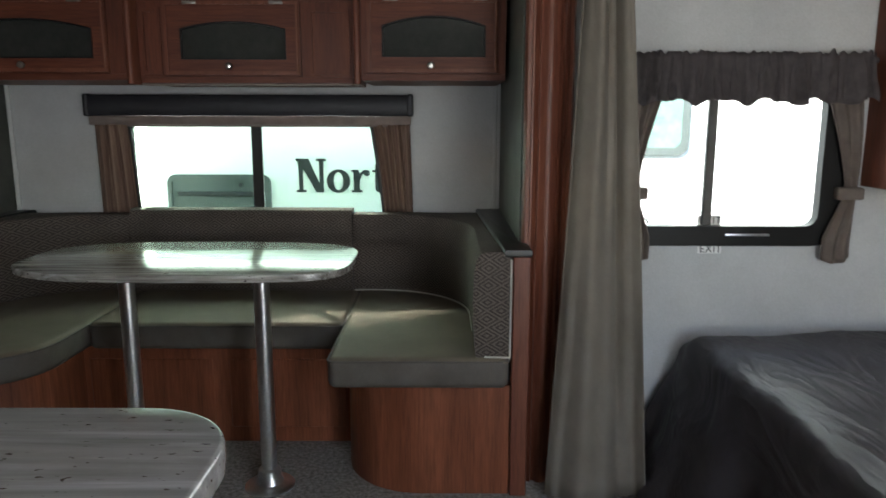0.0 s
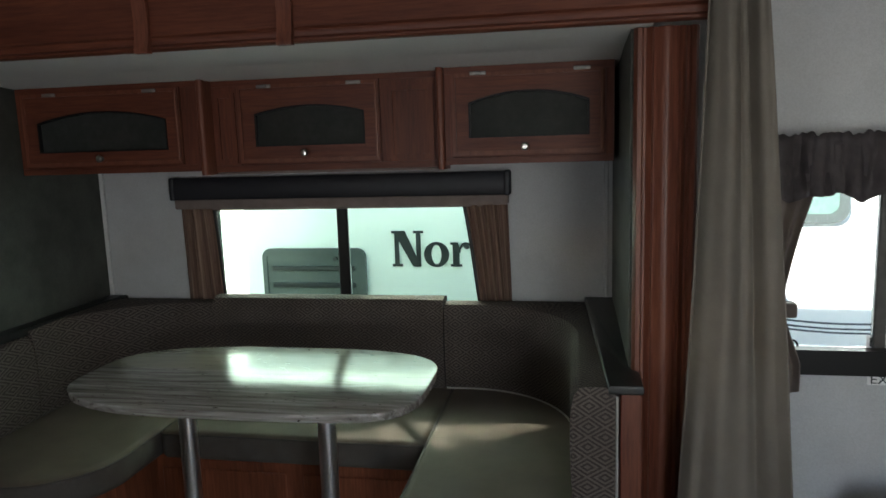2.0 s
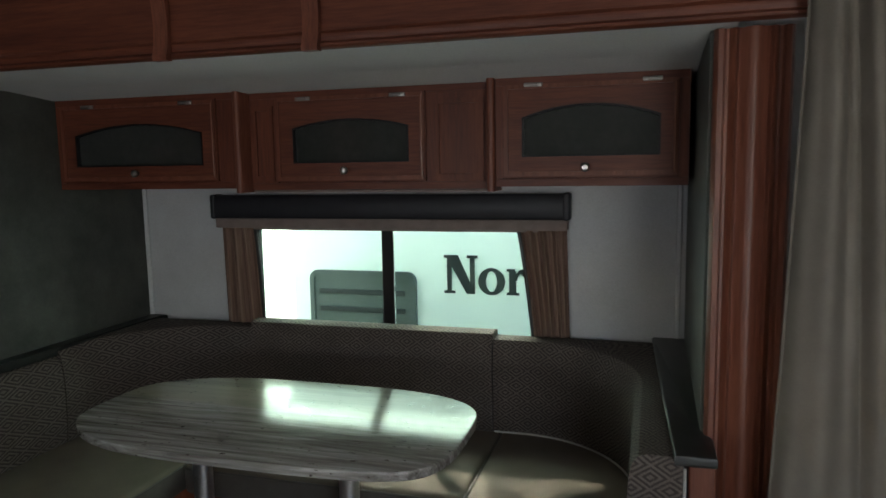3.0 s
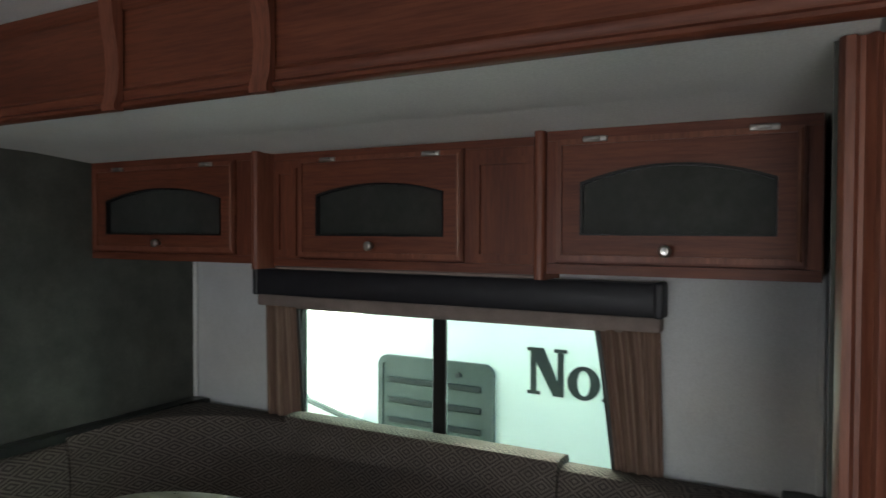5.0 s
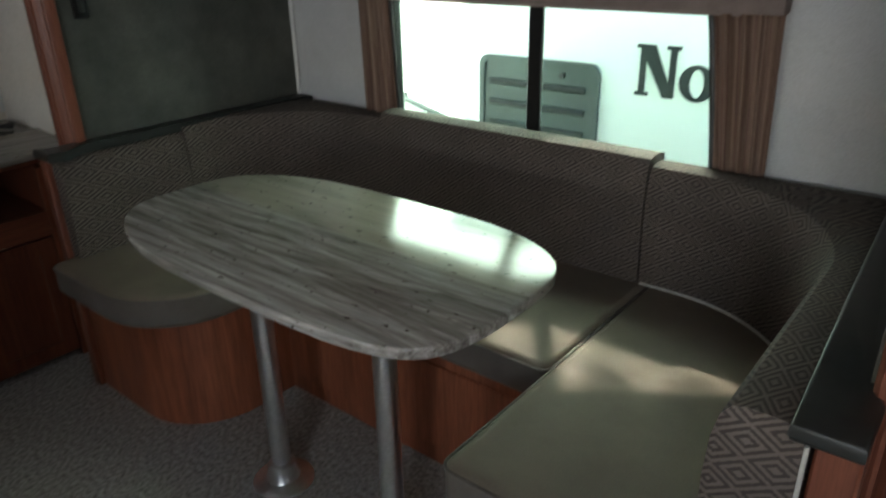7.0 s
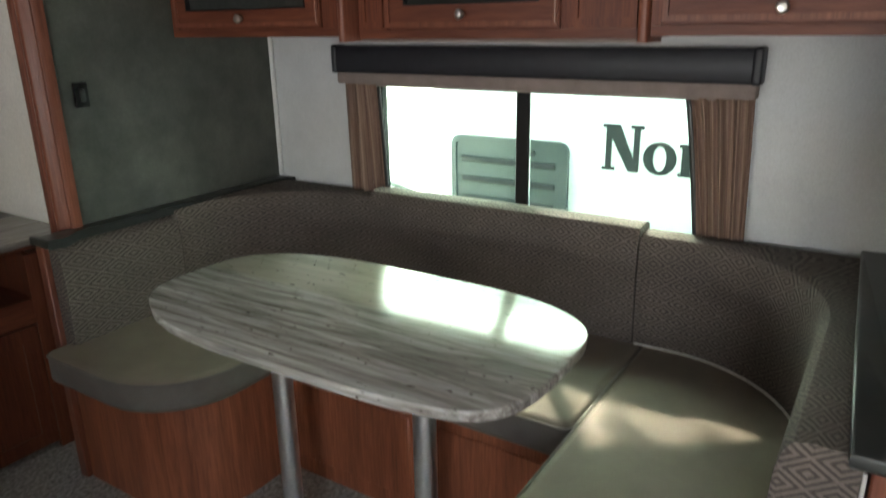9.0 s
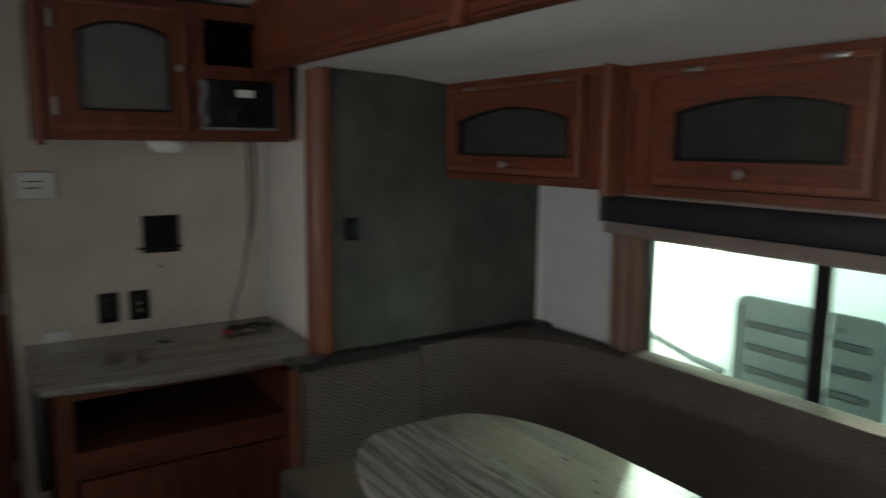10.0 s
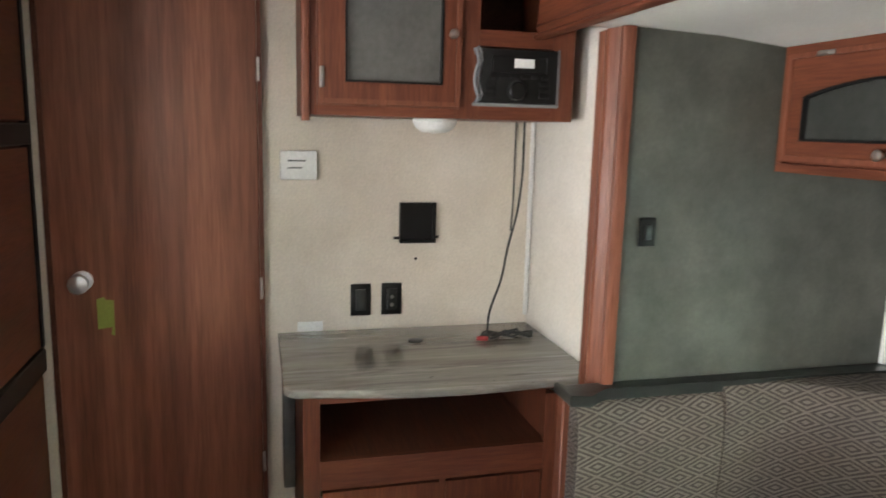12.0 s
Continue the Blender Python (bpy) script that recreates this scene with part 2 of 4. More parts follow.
def laminate(name, axis, shade=(1, 1, 1), pit=0.68, split=None, vein=1.0, fine=1.0):
    """Glossy table laminate with travertine bands along an axis, pits and pale veins; past the split the bands fade out."""
    m, nt, b = nodes(name, 0.12)
    b.inputs["IOR"].default_value = 1.62
    b.inputs["Specular IOR Level"].default_value = 0.6
    def along(a, c):
        return tuple(a if k == axis else c for k in range(3))
    wave = coords(nt, along(1.3, 10))
    bands = tex(nt, wave, 1.0, 6, 0.62, 0.9)
    patch = tex(nt, coords(nt, along(0.9, 7)), 1.0, 4, 0.5, 0.4)
    if split is None:
        zones = ramp(nt, patch, [(0.42, (0.15, 0.15, 0.15)), (0.58, (vein, vein, vein))])
    else:
        place = nt.nodes.new("ShaderNodeSeparateXYZ")
        nt.links.new(coords(nt, (1, 1, 1)), place.inputs[0])
        edge = maths(nt, "ADD", maths(nt, "MULTIPLY", maths(nt, "SUBTRACT", split, place.outputs[1]), 6.0), patch)
        zones = ramp(nt, edge, [(0.38, (0.12, 0.12, 0.12)), (0.62, (vein, vein, vein))])
    veins = tex(nt, coords(nt, along(2.2, 48)), 1.0, 5, 0.68, 0.6)
    pits = tex(nt, coords(nt, along(42 * fine, 105 * fine)), 1.0, 2, 0.5)
    smooth = ramp(nt, bands, [(0.3, (0.27, 0.25, 0.20)), (0.45, (0.36, 0.335, 0.27)), (0.58, (0.41, 0.385, 0.31)), (0.72, (0.33, 0.31, 0.26))])
    banded = ramp(nt, bands, [(0.3, (0.20, 0.175, 0.155)), (0.42, (0.36, 0.34, 0.31)), (0.52, (0.46, 0.44, 0.41)), (0.60, (0.25, 0.225, 0.205)), (0.70, (0.42, 0.405, 0.38))])
    col = blend(nt, zones, smooth, banded)
    col = blend(nt, zones, col, ramp(nt, veins, [(0.34, (0.40, 0.37, 0.35)), (0.47, (0.80, 0.79, 0.78)), (0.56, (1.0, 1.0, 1.0)), (0.66, (1.5, 1.5, 1.5))]), "MULTIPLY")
    col = blend(nt, 1.0, col, shade, "MULTIPLY")
    col = blend(nt, ramp(nt, pits, [(pit, (0, 0, 0)), (pit + 0.03, (1, 1, 1))]), col, (0.07, 0.05, 0.042))
    nt.links.new(col, b.inputs["Base Color"])
    rr = nt.nodes.new("ShaderNodeMapRange")
    rr.inputs[3].default_value, rr.inputs[4].default_value = 0.12, 0.20
    nt.links.new(veins, rr.inputs[0])
    nt.links.new(rr.outputs[0], b.inputs["Roughness"])
    relief(nt, b, veins, 0.02, 0.0005)
    return m


LAMINATE = laminate("travertine_laminate", 0, (0.92, 0.92, 0.92), 0.68, 0.01)
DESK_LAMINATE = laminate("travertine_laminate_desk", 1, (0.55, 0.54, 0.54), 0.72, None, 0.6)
COUNTER_LAMINATE = laminate("travertine_laminate_counter", 0, (0.72, 0.755, 0.87), 0.67, None, 0.6, 1.5)


def pane_glass(name, tint):
    m = bpy.data.materials.new(name)
    m.use_nodes = True
    nt = m.node_tree
    nt.nodes.remove(nt.nodes["Principled BSDF"])
    t, g, f, mx = (nt.nodes.new("ShaderNode" + k) for k in ("BsdfTransparent", "BsdfGlossy", "Fresnel", "MixShader"))
    t.inputs[0].default_value, g.inputs["Roughness"].default_value = (*tint, 1), 0.02
    f.inputs[0].default_value = 1.12
    nt.links.new(f.outputs[0], mx.inputs[0])
    nt.links.new(t.outputs[0], mx.inputs[1])
    nt.links.new(g.outputs[0], mx.inputs[2])
    nt.links.new(mx.outputs[0], nt.nodes["Material Output"].inputs[0])
    return m


PANE_GREEN = pane_glass("window_pane_green_tint", (0.85, 0.985, 0.895))
PANE_CLEAR = pane_glass("window_pane_clear", (0.93, 0.97, 0.96))


# ---- building blocks ----
def mesh_of(bm, name, mats, smooth=False):
    bmesh.ops.recalc_face_normals(bm, faces=bm.faces)
    me = bpy.data.meshes.new(name)
    bm.to_mesh(me)
    bm.free()
    for m in mats if isinstance(mats, (list, tuple)) else [mats]:
        me.materials.append(m)
    if smooth:
        for p in me.polygons:
            p.use_smooth = True
        me.set_sharp_from_angle(angle=radians(40))
    return me


def thing(name, at, label, category, group=""):
    ob = new(name)
    ob.location = at
    return tagged(ob, label, category, group)


def put(bm, name, mats, parent=None, smooth=False, **tags):
    """An object from a bmesh in world metres, under its thing where one is given."""
    if parent is not None:
        p, off = parent, Vector()
        while p is not None:
            off += p.location
            p = p.parent
        bmesh.ops.translate(bm, verts=bm.verts, vec=-off)
    ob = new(name, mesh_of(bm, name, mats, smooth))
    ob.parent = parent
    return tagged(ob, **tags)


def add_box(bm, x, y, z, bevel=0.0, seg=1, mat=0):
    made = bmesh.ops.create_cube(bm, size=1)["verts"]
    bmesh.ops.scale(bm, vec=(x[1] - x[0], y[1] - y[0], z[1] - z[0]), verts=made)
    bmesh.ops.translate(bm, vec=((x[0] + x[1]) / 2, (y[0] + y[1]) / 2, (z[0] + z[1]) / 2), verts=made)
    faces = {f for v in made for f in v.link_faces}
    for f in faces:
        f.material_index = mat
    if bevel:
        out = bmesh.ops.bevel(bm, geom=list({e for v in made for e in v.link_edges}), offset=bevel, segments=seg, affect="EDGES", profile=0.5)
        for f in out["faces"]:
            f.material_index = mat


def box(name, x, y, z, mats, parent=None, bevel=0.0, seg=1, **tags):
    bm = bmesh.new()
    add_box(bm, x, y, z, bevel, seg)
    return put(bm, name, mats, parent, bevel > 0, **tags)


def add_prism(bm, outline, z0, z1, axes=(0, 1, 2), round_top=0.0, seg=3, mat=0):
    """Extrudes a closed outline (in the first two axes) from z0 to z1 along the third, with rounded rims."""
    def at(p, h):
        c = [0, 0, 0]
        c[axes[0]], c[axes[1]], c[axes[2]] = p[0], p[1], h
        return c
    n = len(outline)
    cx, cy = sum(p[0] for p in outline) / n, sum(p[1] for p in outline) / n
    levels = [(0.0, z0), (0.0, z1)]
    if round_top:
        steps = [(round_top * (1 - math.cos(a)), round_top * (1 - math.sin(a))) for a in [math.pi / 2 * k / seg for k in range(seg + 1)]]
        levels = [(i, z0 + d) for i, d in reversed(steps)] + [(i, z1 - d) for i, d in steps]
    rings = []
    for inset, h in levels:
        ring = []
        for k, p in enumerate(outline):
            a, c = outline[k - 1], outline[(k + 1) % n]
            t = Vector((c[0] - a[0], c[1] - a[1]))
            nrm = Vector((-t.y, t.x)).normalized()
            if nrm.dot(Vector((cx - p[0], cy - p[1]))) < 0:
                nrm = -nrm
            ring.append(bm.verts.new(at((p[0] + nrm.x * inset, p[1] + nrm.y * inset), h)))
        rings.append(ring)
    fs = []
    for r, q in zip(rings, rings[1:]):
        for k in range(n):
            fs.append(bm.faces.new((r[k], r[(k + 1) % n], q[(k + 1) % n], q[k])))
    fs += [bm.faces.new(rings[0][::-1]), bm.faces.new(rings[-1])]
    for f in fs:
        f.material_index = mat


def prism(name, outline, z0, z1, mats, parent=None, axes=(0, 1, 2), round_top=0.0, smooth=True, **tags):
    bm = bmesh.new()
    add_prism(bm, outline, z0, z1, axes, round_top)
    return put(bm, name, mats, parent, smooth, **tags)


def add_lathe(bm, profile, at, axis="z", seg=20, mat=0):
    """Turns (radius, height) pairs round an axis through the point at."""
    rings = []
    for r, h in profile:
        ring = []
        for k in range(seg):
            a = 2 * math.pi * k / seg
            p, q = r * math.cos(a), r * math.sin(a)
            c = {"z": (p, q, h), "y": (p, h, q), "x": (h, p, q)}[axis]
            ring.append(bm.verts.new(Vector(at) + Vector(c)))
        rings.append(ring)
    fs = [bm.faces.new((r[k], r[(k + 1) % seg], q[(k + 1) % seg], q[k])) for r, q in zip(rings, rings[1:]) for k in range(seg)]
    fs += [bm.faces.new(rings[0][::-1]), bm.faces.new(rings[-1])]
    for f in fs:
        f.material_index = mat


def lathe(name, profile, at, mats, parent=None, axis="z", seg=20, **tags):
    bm = bmesh.new()
    add_lathe(bm, profile, at, axis, seg)
    return put(bm, name, mats, parent, True, **tags)


def add_tube(bm, pts, r, seg=8, mat=0):
    rings = []
    for k, p in enumerate(pts):
        p = Vector(p)
        t = (Vector(pts[min(k + 1, len(pts) - 1)]) - Vector(pts[max(k - 1, 0)])).normalized()
        u = t.orthogonal().normalized() if not rings else (u - t * u.dot(t)).normalized()
        w = t.cross(u)
        rings.append([bm.verts.new(p + r * (math.cos(2 * math.pi * j / seg) * u + math.sin(2 * math.pi * j / seg) * w)) for j in range(seg)])
    for a, c in zip(rings, rings[1:]):
        for j in range(seg):
            bm.faces.new((a[j], a[(j + 1) % seg], c[(j + 1) % seg], c[j])).material_index = mat
    for cap in (rings[0][::-1], rings[-1]):
        bm.faces.new(cap).material_index = mat


def tube(name, pts, r, mats, parent=None, seg=8, **tags):
    bm = bmesh.new()
    add_tube(bm, pts, r, seg)
    return put(bm, name, mats, parent, True, **tags)


def round_rect(x0, x1, y0, y1, r, seg=8):
    """Outline of a rectangle; r is one radius or four, from the corner (x0, y0) anticlockwise."""
    rs = r if isinstance(r, (tuple, list)) else (r,) * 4
    pts = []
    for (cx, cy, a0), q in zip(((x0, y0, 180), (x1, y0, 270), (x1, y1, 0), (x0, y1, 90)), rs):
        sx, sy = (1 if cx == x0 else -1), (1 if cy == y0 else -1)
        if q <= 0:
            pts.append((cx, cy))
            continue
        for k in range(seg + 1):
            a = radians(a0 + 90 * k / seg)
            pts.append((cx + sx * q + q * math.cos(a), cy + sy * q + q * math.sin(a)))
    return pts


def frame_ring(name, outer, inner, y0, y1, mats, parent=None, axes=(0, 2, 1), **tags):
    """A frame between two outlines of as many points each."""
    bm = bmesh.new()
    def at(p, h):
        c = [0, 0, 0]
        c[axes[0]], c[axes[1]], c[axes[2]] = p[0], p[1], h
        return bm.verts.new(c)
    n = len(outer)
    rows = [[at(p, h) for p in o] for o, h in ((outer, y0), (outer, y1), (inner, y1), (inner, y0))]
    for a, c in zip(rows, rows[1:] + rows[:1]):
        for k in range(n):
            bm.faces.new((a[k], a[(k + 1) % n], c[(k + 1) % n], c[k]))
    return put(bm, name, mats, parent, True, **tags)


def cloth_sheet(name, width, height, wave, mats, parent=None, cols=60, rows=14, thick=0.004, **tags):
    """A hanging cloth: wave(u, v) gives the world place for u across and v from the top down, both 0 to 1."""
    bm = bmesh.new()
    uv = bm.loops.layers.uv.new("UVMap")
    g = [[bm.verts.new(wave(i / cols, j / rows)) for i in range(cols + 1)] for j in range(rows + 1)]
    for j in range(rows):
        for i in range(cols):
            f = bm.faces.new((g[j][i], g[j][i + 1], g[j + 1][i + 1], g[j + 1][i]))
            for l, (a, c) in zip(f.loops, ((i, j), (i + 1, j), (i + 1, j + 1), (i, j + 1))):
                l[uv].uv = (a / cols * width, c / rows * height)
    ob = put(bm, name, mats, parent, True, **tags)
    s = ob.modifiers.new("thickness", "SOLIDIFY")
    s.thickness = thick
    return ob


def arc_window(x0, x1, z0, zs, zt, n=12):
    """Outline with an arched top: bottom corners, then the arch from right to left."""
    pts = [(x0, z0), (x1, z0)]
    for k in range(n + 1):
        u = 1 - 2 * k / n
        pts.append(((x0 + x1) / 2 + u * (x1 - x0) / 2, zs + (zt - zs) * (1 - u * u)))
    return pts


def cabinet_door(parent, x, z, glass, front, glass_mat, knob, hinges, axis="y", wood_mat=None, name="door"):
    """A framed door with an arched pane. x and z: its span; glass: x0, x1, z0, shoulder, top; front: the plane of its face;
    axis 'y': it faces -y; axis 'x': it faces +x and x runs along y."""
    flip = 1 if axis == "y" else -1
    axes = (0, 2, 1) if axis == "y" else (1, 2, 0)
    n = 12
    inner = arc_window(*glass, n)
    outer = [(x[0], z[0]), (x[1], z[0])] + [(x[1] - (x[1] - x[0]) * k / n, z[1]) for k in range(n + 1)]
    door = frame_ring(name, outer, inner, front, front + flip * 0.02, wood_mat or WOOD_X, parent, axes)
    cx, cz = (glass[0] + glass[1]) / 2, (glass[2] + glass[4]) / 2
    def grow(p, d):
        return (p[0] + (d if p[0] > cx else -d), p[1] + (d if p[1] > cz else -d))
    bead = frame_ring("bead", [grow(p, 0.002) for p in inner], [grow(p, -0.003) for p in inner], front - flip * 0.004, front + flip * 0.012, BLACK, parent, axes, label="dark bead round the pane")
    prism("pane", inner, front + flip * 0.011, front + flip * 0.016, glass_mat, parent, axes, label="smoked glass pane")
    # raised lip round the door's edge
    o2 = [(x[0] + 0.004, z[0] + 0.004), (x[1] - 0.004, z[0] + 0.004), (x[1] - 0.004, z[1] - 0.004), (x[0] + 0.004, z[1] - 0.004)]
    i2 = [(x[0] + 0.016, z[0] + 0.016), (x[1] - 0.016, z[0] + 0.016), (x[1] - 0.016, z[1] - 0.016), (x[0] + 0.016, z[1] - 0.016)]
    frame_ring("edge_moulding", o2, i2, front - flip * 0.005, front + flip * 0.002, WOOD_TRIM, parent, axes)
    if axis == "y":
        # added bead that draws the bright highlight on the varnished edge
        tube("edge_highlight", [(x[1] - 0.010, front - 0.006, z[0] + 0.012), (x[1] - 0.010, front - 0.006, z[1] - 0.012)], 0.0035, HIGHLIGHT_WOOD, parent, 8, label="glossy bead in paler wood as the highlight along the door's edge")
    prof = [(0.001, 0.026), (0.008, 0.025), (0.0125, 0.019), (0.0115, 0.013), (0.006, 0.009), (0.005, 0.0), (0.007, 0.0)]
    prof = [(r, -flip * h) for r, h in prof]
    at = (knob[0], front, knob[1]) if axis == "y" else (front, knob[0], knob[1])
    lathe("knob", prof, at, NICKEL, parent, axis, label="round satin nickel knob")
    for hx, hz, along in hinges:
        d = (0.026, 0.006) if along else (0.006, 0.026)
        bm = bmesh.new()
        span = [(hx - d[0], hx + d[0]), (hz - d[1], hz + d[1]), (front - flip * 0.010, front)]
        span = [tuple(sorted(s)) for s in span]
        s = (span[0], span[2], span[1]) if axis == "y" else (span[2], span[0], span[1])
        add_box(bm, *s, 0.003, 2)
        d2 = (0.012, 0.004) if along else (0.004, 0.012)
        span = [(hx - d2[0], hx + d2[0]), (hz - d2[1], hz + d2[1]), tuple(sorted((front - flip * 0.014, front - flip * 0.008)))]
        s = (span[0], span[2], span[1]) if axis == "y" else (span[2], span[0], span[1])
        add_box(bm, *s, 0.002, 1)
        put(bm, "hinge", HINGE, parent, True, label="small nickel hinge")
    return door


# ---- structure ----
XL, XR = -1.823, 0.292         # slide-out side walls
YB, YF, YS = 3.01, 2.035, 2.21  # slide-out back wall, its trim's front, the room's side wall
YP = 2.115                     # front of the slide-out posts
ZC, ZS = 1.905, 1.690          # room ceiling, slide-out ceiling
XW = -2.544                    # rear wall


def wall(name, x, y, z, mat, label):
    return box(name, x, y, z, mat, None, label=label, category="wall", kind="structure")


def wall_with_opening(name, x, y, z, ox, oz, mat, label, second=None):
    """A wall along x with a rectangular opening through it, or a second one nearer its start."""
    bm = bmesh.new()
    if second:
        (a, b), q = second
        add_box(bm, (x[0], a), y, z)
        add_box(bm, (a, b), y, (z[0], q[0]))
        add_box(bm, (a, b), y, (q[1], z[1]))
        x = (b, x[1])
    add_box(bm, (x[0], ox[0]), y, z)
    add_box(bm, (ox[1], x[1]), y, z)
    add_box(bm, ox, y, (z[0], oz[0]))
    add_box(bm, ox, y, (oz[1], z[1]))
    return put(bm, name, mat, label=label, category="wall", kind="structure")


tagged(box("floor", (-3.0, 3.4), (-0.55, 3.06), (-0.10, 0.0), CARPET), "speckled grey cut-pile carpet floor", "floor", kind="structure")
tagged(box("ceiling", (-3.0, 3.4), (-0.55, YS + 0.06), (ZC, ZC + 0.08), CEILING), "white vinyl ceiling of the trailer", "ceiling", kind="structure")
bm = bmesh.new()
add_prism(bm, [(YF + 0.0225, ZS), (2.4, ZS - 0.011), (2.6, ZS - 0.030), (YB + 0.05, ZS - 0.030), (YB + 0.05, ZS + 0.05), (YF + 0.0225, ZS + 0.05)], XL - 0.05, XR + 0.062, (1, 2, 0))
tagged(put(bm, "ceiling_slide", CEILING), "white ceiling of the slide-out", "ceiling", kind="structure")
wall_with_opening("wall_slide_back", (XL - 0.05, XR + 0.05), (YB, YB + 0.05), (0, ZS), (-1.315, -0.165), (0.74, 1.225), WALL, "pale grey textured wallpaper behind the dinette")
wall("wall_slide_left", (XL - 0.05, XL), (YP + 0.040, YB), (0, ZS), GREEN_PANEL, "dark mottled green slide-out end panel")
wall("wall_slide_right", (XR + 0.014, XR + 0.064), (YP + 0.040, YB), (0, ZS), GREEN_PANEL, "dark mottled green slide-out end panel")
wall("wall_rear", (XW - 0.05, XW), (-0.55, YS), (0, ZC), WALL_BEIGE, "beige textured wallpaper at the rear")
wall("wall_side_rear", (XW - 0.05, XL - 0.05), (YS, YS + 0.05), (0, ZC), WALL_CREAM, "pale cream side wall beside the desk")
wall("wall_above_slide", (XL - 0.05, XR + 0.05), (YF + 0.085, YS + 0.05), (ZS + 0.05, ZC), WALL, "wall above the slide-out")
wall_with_opening("wall_side_bed", (XR + 0.05, 3.4), (YS, YS + 0.05), (0, ZC), (0.625, 1.30), (0.845, 1.325), WALL, "pale grey wallpaper beside the bed")
wall("wall_front", (3.4, 3.45), (-0.55, YS), (0, ZC), WALL, "plain wall at the front")
# unseen wall; doorway and low slot are added to let light in
wall_with_opening("wall_kitchen", (-3.0, 3.4), (-0.60, -0.55), (0, ZC), (0.65, 1.36), (0.05, 1.82), WALL, "plain unseen wall on the kitchen side with two openings added for light", ((-1.60, -0.50), (0.93, 1.10)))
tagged(box("trim_corner", (XL + 0.001, XL + 0.02), (YB - 0.014, YB - 0.001), (0.80, 1.36), WHITE_TRIM, bevel=0.003), "white corner trim strip", "trim", kind="structure")
tagged(box("trim_corner_right", (XR - 0.018, XR - 0.001), (YB - 0.014, YB - 0.001), (0.80, 1.36), WALL, bevel=0.003), "grey corner trim strip", "trim", kind="structure")
tagged(box("trim_corner_rear", (XW + 0.001, XW + 0.016), (YS - 0.016, YS - 0.001), (0.80, ZC), WHITE_TRIM, bevel=0.004), "pale corner trim by the desk", "trim", kind="structure")


def slide_post(name, x0, x1, side):
    """Moulded wooden post: a broad rounded shaft between two beads."""
    w = x1 - x0
    pts = []
    for u, d in ((0, 0.10), (0, 0.015), (0.05, 0.004), (0.12, 0.004), (0.15, 0.014), (0.19, 0.014), (0.22, 0.006), (0.27, 0.0), (0.31, 0.012), (0.35, 0.010),
                 (0.42, -0.002), (0.50, -0.006), (0.58, -0.002), (0.65, 0.010), (0.69, 0.012), (0.73, 0.0), (0.78, 0.006), (0.81, 0.014), (0.85, 0.014), (0.88, 0.004), (0.95, 0.004), (1, 0.015), (1, 0.10)):
        pts.append((x0 + w * (u if side > 0 else 1 - u), YP + min(d, 0.034) + 0.004))
    return prism(name, pts, 0.0, ZS - 0.005, WOOD_TRIM, label="moulded reddish wooden post of the slide-out", category="trim", kind="structure")


slide_post("trim_post_right", 0.312, 0.464, 1)
slide_post("trim_post_left", -1.936, XL + 0.026, -1)
# header board over the slide-out
bm = bmesh.new()
prof = [(YF + 0.022, ZS - 0.006), (YF + 0.0, ZS - 0.006), (YF - 0.005, ZS - 0.002), (YF - 0.005, ZS + 0.004), (YF + 0.004, ZS + 0.010), (YF + 0.004, ZS + 0.018),
        (YF - 0.001, ZS + 0.026), (YF + 0.006, ZS + 0.034), (YF + 0.008, ZC - 0.03), (YF + 0.0, ZC - 0.022), (YF - 0.004, ZC - 0.002), (YF + 0.022, ZC - 0.002)]
add_prism(bm, prof, -2.13, 0.474, (1, 2, 0))
header = put(bm, "trim_header", WOOD_X, None, True, label="reddish wooden header board over the slide-out", category="trim", kind="structure")
for cx in (-0.94, -0.545):
    bracket = [(YF + 0.002, ZS - 0.012), (YF - 0.018, ZS - 0.012), (YF - 0.020, ZS - 0.002), (YF - 0.012, ZS + 0.02), (YF - 0.008, ZS + 0.07), (YF - 0.012, ZS + 0.12),
               (YF - 0.020, ZS + 0.16), (YF - 0.024, ZC - 0.004), (YF + 0.002, ZC - 0.004)]
    prism("header_bracket", bracket, cx - 0.02, cx + 0.02, WOOD_TRIM, header, (1, 2, 0))

# ---- dinette window ----
win = tagged(new("window_1"), "sliding window with black frame behind the dinette", "window", kind="structure")
win.location = (-0.74, YB, 0.8)
o, i = round_rect(-1.315, -0.165, 0.742, 1.223, 0.05), round_rect(-1.288, -0.192, 0.768, 1.20, 0.04)
frame_ring("frame", o, i, YB - 0.012, YB + 0.014, BLACK, win)
box("mullion", (-0.776, -0.730), (YB - 0.006, YB + 0.012), (0.77, 1.20), BLACK, win, 0.004)
for x in ((-1.286, -0.777), (-0.729, -0.194)):
    p = box("pane", x, (YB + 0.002, YB + 0.006), (0.77, 1.198), PANE_GREEN, win)
    p.visible_shadow = False
box("blind_rail", (-1.30, -0.18), (YB - 0.035, YB - 0.018), (1.178, 1.196), PELMET_CLOTH, win, 0.004, label="bottom rail of the rolled-up blind")

